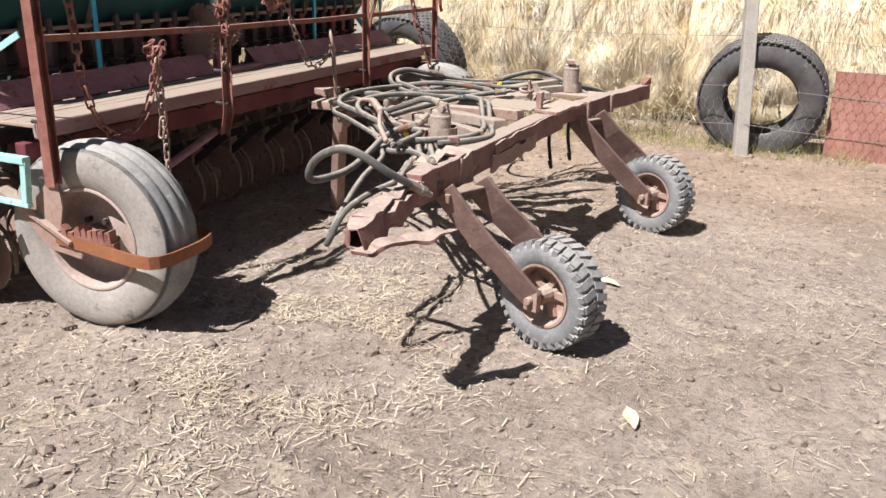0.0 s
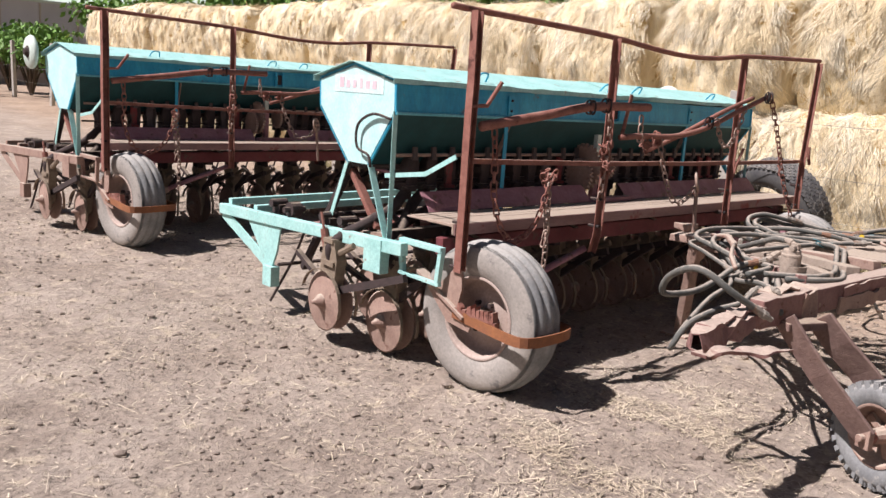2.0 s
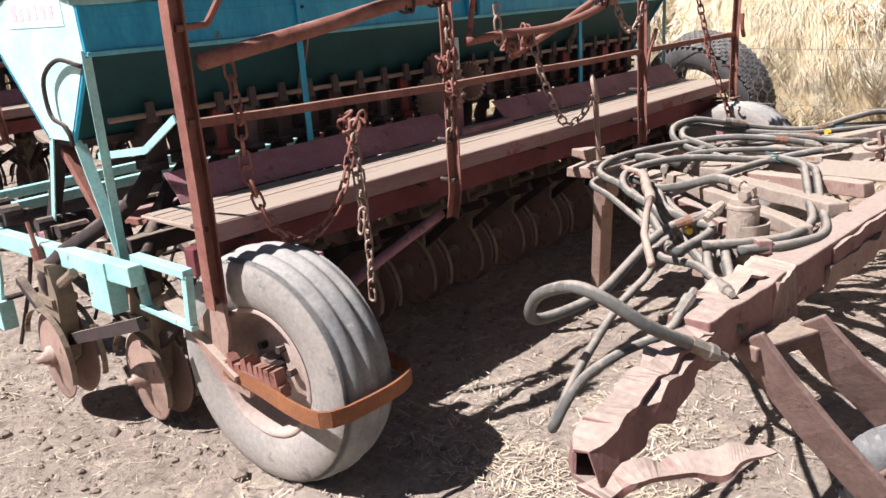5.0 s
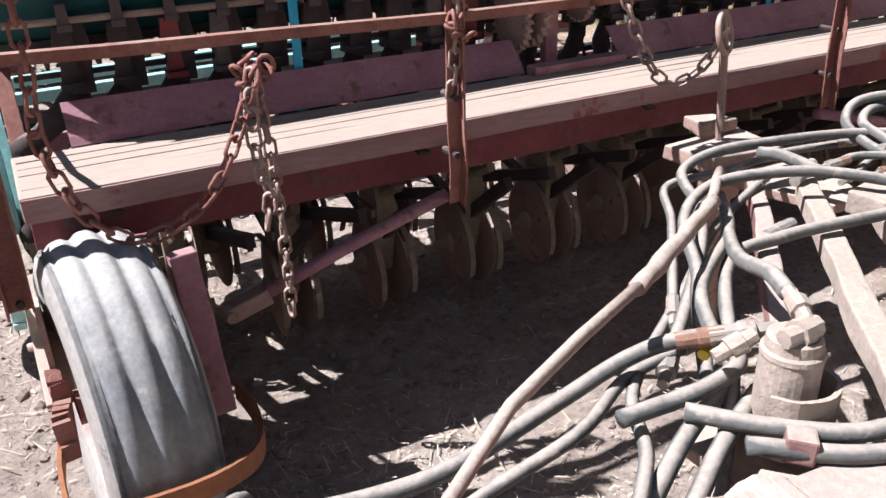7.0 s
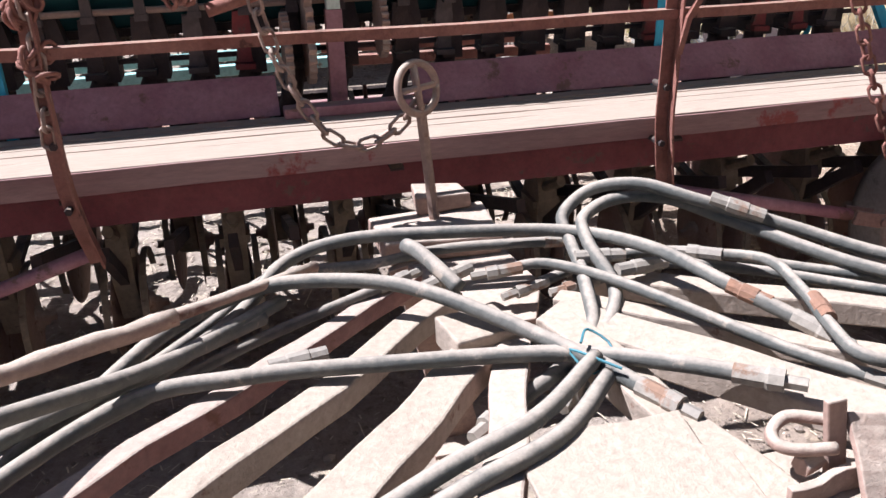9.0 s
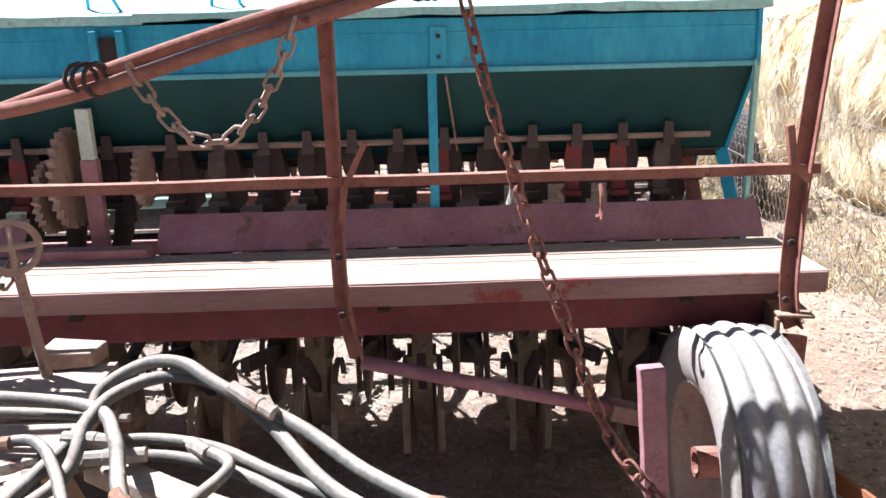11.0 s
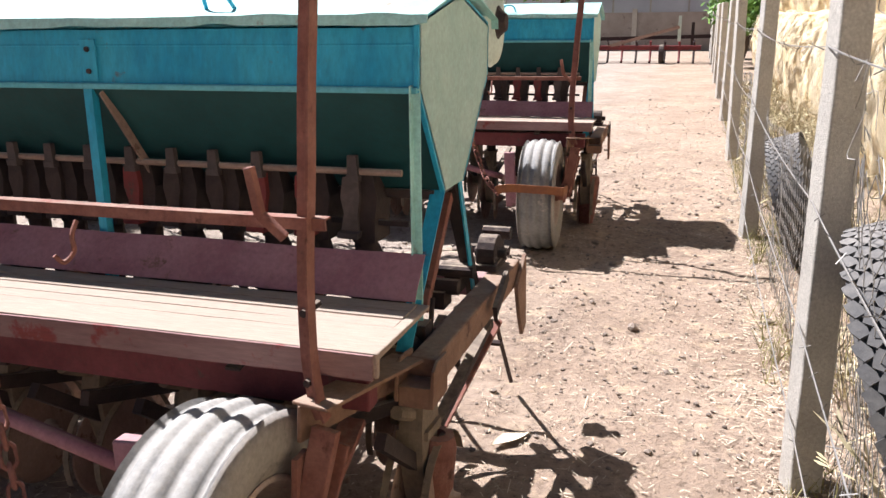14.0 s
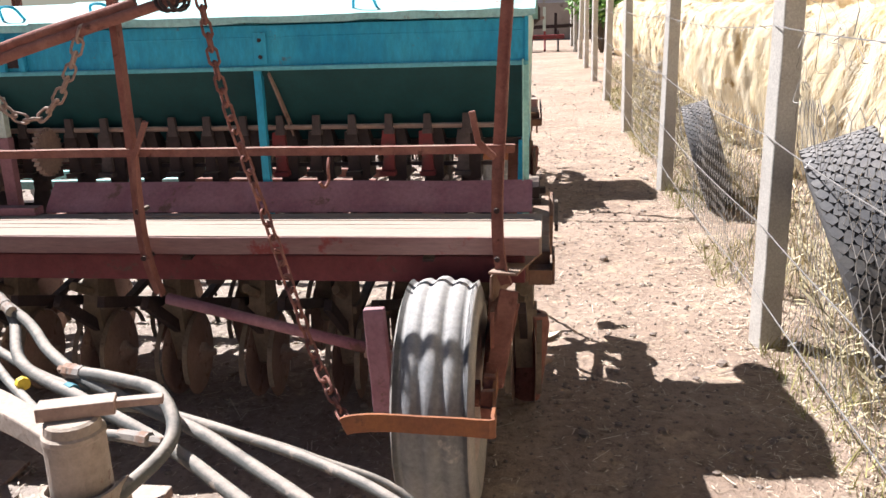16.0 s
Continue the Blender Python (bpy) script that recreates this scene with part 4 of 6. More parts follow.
def wheel_gear(d):
    for x, s in ((0.18, -1), (3.925, 1)):
        c = Vector((x - (0.01 if s < 0 else 0), -0.115, 0.41 if s < 0 else 0.395))
        ribbed_wheel(d, c, (s, -0.09 if s < 0 else 0.0, 0), 0.42 if s < 0 else 0.398)
        o = x + s * 0.16
        # outer carrier plate, axle stub and mud scraper bent round the tread
        part("carrier", Geo().prism([(0.10, 0.58), (0.02, 0.66), (-0.04, 0.66), (-0.05, 0.56), (-0.02, 0.45), (-0.14, 0.40), (-0.12, 0.34), (0.05, 0.36), (0.22, 0.52)], yz(o - 0.008), 0.014), RUST_DUSTY if s < 0 else RUST, d)
        part("carrier_arm", Geo().bar((o, 0.30, 0.60), (o, -0.09, 0.41), 0.02, 0.07, (1, 0, 0)), RUST_DUSTY if s < 0 else RUST, d, bevel=0.003)
        e = (Vector((x + 0.185, -0.08, 0.74)), Vector((x + 0.215, -0.12, 0.27))) if s < 0 else (Vector((3.69, -0.10, 0.69)), Vector((3.715, -0.12, 0.30)))
        part("inner_plate", Geo().sweep(split(*e, 8), strip(0.07, 0.05), (0, -1, 0)).battered(0.004, 9.0), MAROON, d, "maroon inner wheel arm", bevel=0.005)
        g = Geo()
        if s < 0:
            line = [(o - 0.012, 0.0, 0.42), (o - 0.016, -0.20, 0.405), (o - 0.03, -0.42, 0.39), (o, -0.53, 0.39), (x + 0.05, -0.555, 0.392), (x + 0.17, -0.53, 0.39), (x + 0.235, -0.46, 0.385), (x + 0.255, -0.34, 0.38), (x + 0.24, -0.22, 0.39)]
        else:
            line = [(o + 0.012, 0.0, 0.43), (o + 0.02, -0.25, 0.455), (o + 0.03, -0.52, 0.50), (o + 0.032, -0.55, 0.505), (o + 0.022, -0.575, 0.507), (x + 0.05, -0.58, 0.515), (x - 0.12, -0.575, 0.515), (x - 0.21, -0.572, 0.505), (x - 0.24, -0.57, 0.495)]
        g.sweep(curve(line, 3), strip(0.010, 0.055)).battered(0.006, 6.0)
        part("scraper", g, ORANGE_RUST, d, "orange rusty strap bent round the tyre")
        g = Geo().box((o - 0.02, -0.32, 0.40), (o + 0.018, 0.0, 0.44))
        for k in range(9):
            y = -0.02 - k * 0.034
            g.prism([(y - 0.017, 0.43), (y + 0.017, 0.43), (y + 0.012, 0.455 + random.uniform(0, .04)), (y - 0.012, 0.455 + random.uniform(0, .04))], yz(o - 0.02), 0.038)
        part("scraper_mount", g.battered(0.01, 12.0), RUST, d)
    part("carrier_plate", Geo().bar((4.14, 0.02, 0.72), (4.09, -0.06, 0.40), 0.03, 0.065, (1, 0, 0)).bar((4.15, 0.07, 0.66), (4.09, 0.02, 0.36), 0.012, 0.05, (1, 0, 0)), RUST, d, "rusty red wheel carrier plate", bevel=0.004)
    part("corner_plate", Geo().bar((4.12, -0.02, 0.79), (4.20, 0.42, 0.745), 0.10, 0.010).bar((4.08, 0.0, 0.73), (4.16, 0.42, 0.69), 0.012, 0.09), BEAM_BROWN, d, bevel=0.003)
    part("latch_stub", Geo().bar((4.03, -0.06, 1.34), (4.05, -0.06, 1.235), 0.02, 0.022, (0, 1, 0)).bar((4.05, -0.06, 1.24), (4.10, -0.05, 1.19), 0.02, 0.022, (0, 1, 0)), RUST, d, bevel=0.003)
    part("stay_bar", Geo().tube([(1.2, 0.06, 0.67), (0.86, 0.10, 0.55), (0.62, 0.12, 0.46)], 0.022, 8), MAROON, d, smooth=True)
    part("stay_bar", Geo().tube([(2.88, 0.06, 0.66), (3.25, 0.06, 0.57), (3.62, 0.06, 0.48)], 0.022, 8), MAROON, d, smooth=True)
    for e, q in (((0.62, 0.12, 0.46), (0.50, 0.13, 0.42)), ((3.62, 0.06, 0.48), (3.74, 0.06, 0.45))):
        g = Geo()
        for k in (-0.028, 0.028):
            g.bar(Vector(e) + Vector((0, k, 0.0)), Vector(q) + Vector((0, k, 0)), 0.012, 0.05)
        g.tube([Vector(q) + Vector((0, -0.045, 0)), Vector(q) + Vector((0, 0.045, 0))], 0.018, 8)
        part("fork_end", g, RUST_DUSTY, d, "forked end of the stay", bevel=0.003)
    g = Geo().lathe([(0.058, -0.22), (0.066, -0.05), (0.064, 0.12), (0.052, 0.16), (0.026, 0.163), (0.024, 0.0), (0.02, -0.22)], Matrix.Translation((4.205, 0.61, 0.265)) @ Matrix.Rotation(0.1, 4, "Y"), 20, True)
    part("pipe_socket", g, RUST, d, "open rusty pipe socket")


def seed_drill(m, teal_end, label, disc_side):
    d = thing("seed_drill", label, "seed drill", "seed drills in a row", m)
    hopper(d)
    seed_units(d)
    openers(d)
    frame_and_steps(d, None, teal_end)
    railing(d)
    marker_arms(d)
    wheel_gear(d)
    x = LEN - 0.02 if disc_side > 0 else -0.09
    mm = Matrix.Translation((x, 1.45, 1.64)) @ Matrix.Rotation(math.pi / 2 * disc_side, 4, "Y")
    part("round_cover", Geo().lathe([(0.0, 0.03), (0.05, 0.03), (0.145, 0.02), (0.16, 0.0), (0.155, -0.02), (0.0, -0.02)], mm, 32), PALE, d, "pale round drive cover", smooth=True)
    part("cover_hub", Geo().lathe([(0.0, 0.06), (0.03, 0.06), (0.05, 0.035), (0.06, 0.03)], mm, 12), RUST_AND_SHADE, d)
    part("teal_strip", Geo().bar((0.02, 0.66, 1.09), (0.015, 0.30, 1.14), 0.006, 0.026).bar((0.015, 0.30, 1.14), (0.0, 0.05, 1.26), 0.006, 0.026), TEAL_PALE, d)
    return d


drill_one = seed_drill(pose(0, 0, 0), True, "teal and rust seed drill with a pale teal end frame", 1)
drill_two = seed_drill(pose(-0.25, 4.25, 0.045, 0, 0, 2.6) @ Matrix.Diagonal((1.045, 1, 1.02, 1)), False, "teal and maroon seed drill with a rusty end frame", -1)
# faint sticker with worn marks on the first drill's end
st = part("sticker", Geo().box((-0.0065, 0.68, 1.555), (-0.0042, 1.16, 1.66)), PINK, drill_one, "faded pale sticker with reddish marks")
for k, (w, hgt) in enumerate(((0.044, 0.062), (0.036, 0.046), (0.034, 0.046), (0.026, 0.058), (0.036, 0.046), (0.038, 0.046))):
    y = 1.085 - k * 0.064
    part("letter_bar", Geo().box((-0.0078, y - w / 2, 1.582), (-0.0060, y + w / 2, 1.582 + hgt)), LETTER, st)
part("end_hook", Geo().tube(curve([(-0.02, 0.58, 1.42), (-0.03, 0.74, 1.44), (-0.035, 0.87, 1.37), (-0.035, 0.87, 1.24), (-0.035, 0.76, 1.20), (-0.03, 0.74, 1.13)], 5), 0.0085, 7), RUST_AND_SHADE, drill_one, smooth=True)


# ---- hitch frame with castor wheels ----
def hitch_frame():
    h = thing("drill_hitch", "rusty towing frame with castor wheels and coiled hoses", "hitch")
    A, M, E = Vector((0.43, -1.465, 0.725)), Vector((2.13, -1.56, 0.735)), Vector((3.58, -1.855, 0.742))
    d = (M - A).normalized()
    e = (E - M).normalized()
    beam = part("cross_beam", Geo().sweep(split(A, M + d * 0.10, 30), strip(0.10, 0.12)).battered(0.008, 4.0), HITCH_RED, h, "dusty maroon box-section cross beam", bevel=0.006)
    part("flange", Geo().sweep(split(A + d * 0.74 + Vector((0, -0.055, 0.022)), A + d * 1.72 + Vector((0, -0.055, 0.035)), 24), strip(0.012, 0.05)).battered(0.012, 9.0), HITCH_RED, beam)
    part("torn_lip", Geo().sweep(split(A + d * 0.70 + Vector((0, -0.058, -0.05)), A + d * 1.30 + Vector((0, -0.058, -0.035)), 22), strip(0.014, 0.07)).battered(0.022, 11.0, 5), RUST_DUSTY, beam, "bent torn lower edge of the beam")
    part("sleeve", Geo().sweep(split(A - d * 0.02, A + d * 0.50, 14), strip(0.112, 0.13)).battered(0.012, 9.0, 2), HITCH_RED, beam, "wrinkled sleeve welded over the beam's end", bevel=0.005)
    part("wrap", Geo().sweep(split(A + d * 0.33, A + d * 0.47, 10), strip(0.13, 0.14)).battered(0.024, 22.0, 4), RUST_DUSTY, beam, "crumpled pinkish plate wrapped round the beam")
    part("crumpled_plate", Geo().sweep(split(A + d * 0.15 + Vector((0, 0.015, 0.070)), A + d * 0.34 + Vector((0, 0.015, 0.076)), 14), strip(0.075, 0.014)).battered(0.024, 16.0, 6), RUST_DUSTY, beam, "crumpled pale plate on the beam")
    far = part("cross_beam", Geo().sweep(split(M - e * 0.06 + Vector((0, 0.02, 0.01)), E, 26), strip(0.085, 0.10)).battered(0.008, 4.0), HITCH_RED, h, "dusty maroon box-section cross beam", bevel=0.005)
    part("joint_plate", Geo().sweep(split(M - d * 0.14 + Vector((0, -0.01, 0.068)), M + e * 0.30 + Vector((0, 0, 0.066)), 14), strip(0.16, 0.014)).battered(0.018, 10.0, 3), RUST_DUSTY, far, "bent plate over the joint of the beams")
    part("joint_lug", Geo().sweep(split(M - d * 0.10 + Vector((0, 0.03, 0.06)), M - d * 0.10 + Vector((0, 0.03, 0.17)), 5), strip(0.05, 0.03), (0, 1, 0)).battered(0.008, 9.0), RUST_DUSTY, far, bevel=0.004)
    for k in (0.42, 0.78):
        part("beam_strap", Geo().bar(M + e * k, M + e * (k + 0.035), 0.095, 0.112), RUST_DUSTY, far, bevel=0.003)
    part("end_lug", Geo().sweep(split(E - e * 0.05 + Vector((0, 0, 0.03)), E + Vector((0.02, -0.03, 0.075)), 5), strip(0.06, 0.02), (0, 1, 0)).battered(0.008, 9.0), RUST, far)
    g = Geo()
    tube = split((-0.165, -1.535, 0.705), (0.46, -1.47, 0.722), 18)
    g.sweep(tube, [(-0.038, 0.034), (0.038, 0.034), (0.038, 0.041), (-0.038, 0.041)]).sweep(tube, [(-0.038, -0.041), (0.038, -0.041), (0.038, -0.034), (-0.038, -0.034)])
    g.sweep(tube, [(-0.039, -0.034), (-0.032, -0.034), (-0.032, 0.034), (-0.039, 0.034)]).sweep(tube, [(0.032, -0.034), (0.039, -0.034), (0.039, 0.034), (0.032, 0.034)])
    part("tube_end", g.battered(0.036, 13.0, 3), HITCH_RED, h, "open torn end of a box tube", bevel=0.003)
    part("torn_plate", Geo().sweep(curve([(-0.20, -1.565, 0.665), (-0.08, -1.62, 0.672), (0.0, -1.70, 0.682), (0.05, -1.755, 0.69), (0.09, -1.79, 0.70)], 8), strip(0.07, 0.014)).battered(0.03, 14.0, 8), HITCH_RED, h, "twisted torn strip of plate")
    part("torn_plate", Geo().sweep(curve([(0.42, -1.49, 0.76), (0.22, -1.50, 0.765), (0.05, -1.51, 0.745), (-0.10, -1.52, 0.75)], 8), strip(0.06, 0.012)).battered(0.03, 14.0, 15), HITCH_RED, h, "twisted torn strip of plate")
    part("hitch_head", Geo().box((1.93, -0.32, 0.70), (2.24, -0.10, 0.755)).box((2.05, -0.16, 0.755), (2.20, -0.04, 0.80)).battered(0.022, 9.0), RUST_DUSTY, h, bevel=0.006)
    part("stand", Geo().bar((2.0, -0.27, 0.72), (2.165, -0.135, 0.015), 0.11, 0.05, (0, 1, 0)).bar((2.0, -0.31, 0.70), (2.03, -0.28, 0.58), 0.13, 0.02, (0, 1, 0)).box((2.06, -0.24, 0.0), (2.28, -0.03, 0.018)), RUST_DUSTY, h, "prop leg with a foot plate", bevel=0.004)
    bars = (((1.98, -0.44), (0.98, -1.43), 0.045, 0.045, HITCH_RED), ((2.03, -0.58), (1.18, -1.47), 0.056, 0.05, DUSTY), ((2.03, -0.82), (1.50, -1.47), 0.085, 0.05, DUSTY),
            ((2.09, -0.82), (1.84, -1.47), 0.065, 0.055, RUST_DUSTY), ((2.20, -0.74), (2.64, -1.40), 0.11, 0.05, DUSTY), ((2.24, -0.68), (2.98, -1.40), 0.05, 0.045, DUSTY),
            ((2.36, -0.59), (3.32, -1.27), 0.06, 0.05, DUSTY))
    for a, b, w, t, mt in bars:
        za, zb = 0.696 - 0.09 * a[1] - t / 2, 0.696 - 0.09 * b[1] - t / 2
        part("drawbar", Geo().sweep(split((*a, za), (*b, zb), 14), strip(w, t)).battered(0.010, 5.0), mt, h, "flat dusty bar of the fan-shaped drawbar", bevel=0.005)
    part("elbow_hose", Geo().tube(curve([(1.955, -0.46, 0.815), (1.975, -0.52, 0.82), (2.01, -0.60, 0.80), (2.03, -0.64, 0.785)], 4), 0.018, 9), HOSE, h, "stiff dusty grey rubber hose", smooth=True)
    part("hub_plate", Geo().prism([(1.98, -0.22), (2.24, -0.22), (2.27, -0.50), (2.20, -0.66), (2.06, -0.66), (1.99, -0.42)], Matrix.Translation((0, 0, 0.665)), 0.03), RUST_DUSTY, h, bevel=0.004)
    part("head_block", Geo().box((1.95, -0.86, 0.735), (2.09, -0.75, 0.795), Matrix.Translation((2.02, -0.8, 0)) @ Matrix.Rotation(0.25, 4, "Z") @ Matrix.Translation((-2.02, 0.8, 0))).battered(0.012, 9.0), DUSTY, h, bevel=0.005)
    part("top_plate", Geo().prism([(1.95, -1.50), (1.955, -1.26), (2.0, -1.235), (2.045, -1.185), (2.14, -1.195), (2.235, -1.19), (2.225, -1.275), (2.26, -1.30), (2.25, -1.40), (2.27, -1.50)], Matrix.Translation((0, 0, 0.806)), 0.010), DUSTY, h, "pale dusty steel plate with a torn edge", bevel=0.003)
    part("drawbar", Geo().sweep(split((2.19, -0.80, 0.755), (2.292, -1.44, 0.780), 14), strip(0.075, 0.05)).battered(0.010, 5.0), DUSTY, h, "flat dusty bar of the fan-shaped drawbar", bevel=0.005)
    part("latch_base", Geo().prism([(2.25, -1.44), (2.46, -1.47), (2.50, -1.36), (2.40, -1.30), (2.29, -1.30)], Matrix.Translation((0, 0, 0.782)), 0.014).battered(0.006, 12.0), DUSTY, h, bevel=0.003)
    part("latch_plate", Geo().sweep(split((2.275, -1.41, 0.812), (2.415, -1.391, 0.812), 6), strip(0.012, 0.036)).battered(0.006, 20.0), RUST_DUSTY, h, bevel=0.002)
    part("latch_upright", Geo().bar((2.379, -1.374, 0.79), (2.372, -1.352, 0.918), 0.032, 0.012, (0, 1, 0)), RUST_DUSTY, h, bevel=0.003)
    part("latch_lug", Geo().sweep(split((2.435, -1.36, 0.89), (2.412, -1.44, 0.80), 6), strip(0.012, 0.08), (1, 0, 0)).battered(0.008, 14.0), RUST_DUSTY, h, bevel=0.003)
    part("latch_ring", Geo().tube(curve([(2.385, -1.335, 0.868), (2.335, -1.312, 0.868), (2.30, -1.326, 0.862), (2.290, -1.350, 0.858), (2.312, -1.368, 0.856), (2.365, -1.380, 0.856)], 5), 0.0095, 8), RUST_DUSTY, h, smooth=True)
    part("latch_pin", Geo().tube([(2.318, -1.372, 0.828), (2.352, -1.362, 0.830)], 0.016, 6), RUST_DUSTY, h, bevel=0.002)
    # collars, cords and straps on the cross beam
    for cx, cy in ((1.06, -1.325), (3.385, -1.36)):
        m = Matrix.Translation((cx, cy, 0.76 if cx < 2 else 0.745))
        part("pivot", Geo().lathe([(r * (1.08 if cx > 2 else 0.92), z) for r, z in [(0.0, 0.172), (0.040, 0.172), (0.046, 0.168), (0.048, 0.150), (0.053, 0.146), (0.054, 0.138), (0.052, 0.134), (0.053, -0.02), (0.0, -0.02)]], m, 28), DUSTY, h, "dusty upright pivot cylinder", smooth=False)
        bz = 0.795 if cx < 2 else 0.745
        g = Geo().sweep(curve([(cx + 0.075, cy + 0.03, bz), (cx + 0.07, cy - 0.04, bz), (cx + 0.02, cy - 0.07, bz), (cx - 0.04, cy - 0.056, bz), (cx - 0.06, cy - 0.02, bz)], 4), strip(0.008, 0.115 if cx < 2 else 0.08))
        part("pivot_bracket", g.battered(0.012, 9.0), DUSTY, h, "bent plate round the foot of the pivot")
        if cx < 2:
            for p, q, r in (((-0.042, -0.012, 0.180), (0.030, -0.014, 0.186), 0.021), ((0.012, -0.012, 0.19), (0.050, 0.062, 0.205), 0.016), ((-0.075, 0.085, 0.105), (-0.015, 0.060, 0.145), 0.017)):
                p, q = m @ Vector(p), m @ Vector(q)
                part("pivot_fitting", Geo().tube([p, p.lerp(q, 0.35), p.lerp(q, 0.37), p.lerp(q, 0.7), p.lerp(q, 0.72), q], [r * 0.8, r * 0.8, r * 1.15, r * 1.15, r * 0.85, r * 0.8], 8).battered(0.003, 30.0), DUSTY, h, "dust-caked hose fitting")
        part("pivot_plate", Geo().box((cx - 0.13, cy - 0.22, 0.695), (cx + 0.13, cy + 0.10, 0.72)), RUST_DUSTY, h, bevel=0.004)
    part("pivot_lever", Geo().bar((3.325, -1.37, 0.932), (3.455, -1.32, 0.93), 0.045, 0.028).bar((3.445, -1.323, 0.931), (3.535, -1.29, 0.928), 0.022, 0.016), RUST_DUSTY, h, bevel=0.003)
    for hub, axis, top in (((0.775, -1.975, 0.245), (-0.92, 0.39, 0), (0.67, -1.60, 0.66)), ((2.68, -2.12, 0.24), (-0.93, 0.37, 0), (2.52, -1.70, 0.67))):
        a = Vector(axis).normalized()
        hub, top = Vector(hub), Vector(top)
        lug_wheel("castor_wheel", h, hub, a)
        for s in (-1, 1):
            p, q = top + a * s * 0.10, hub + a * s * 0.125
            k = p.lerp(q, 0.45) + a * s * 0.01
            g = Geo().sweep([p + Vector((0, 0.02, 0.03)), p.lerp(q, 0.2), k, q], strip(0.15 if s < 0 else 0.12, 0.018), a)
            part("fork_arm", g.battered(0.005, 6.0), FORK, h, bevel=0.004)
            part("axle_plate", Geo().bar(q + Vector((0, 0, 0.05)), q - Vector((0, 0, 0.05)), 0.07, 0.03, a).tube([q - a * 0.03, q + a * s * 0.04], 0.018, 8), RUST_DUSTY, h, bevel=0.003)
        part("fork_crown", Geo().bar(top - a * 0.11 + Vector((0, 0.02, 0.0)), top + a * 0.11 + Vector((0, 0.02, 0.0)), 0.09, 0.04), FORK, h, bevel=0.006)
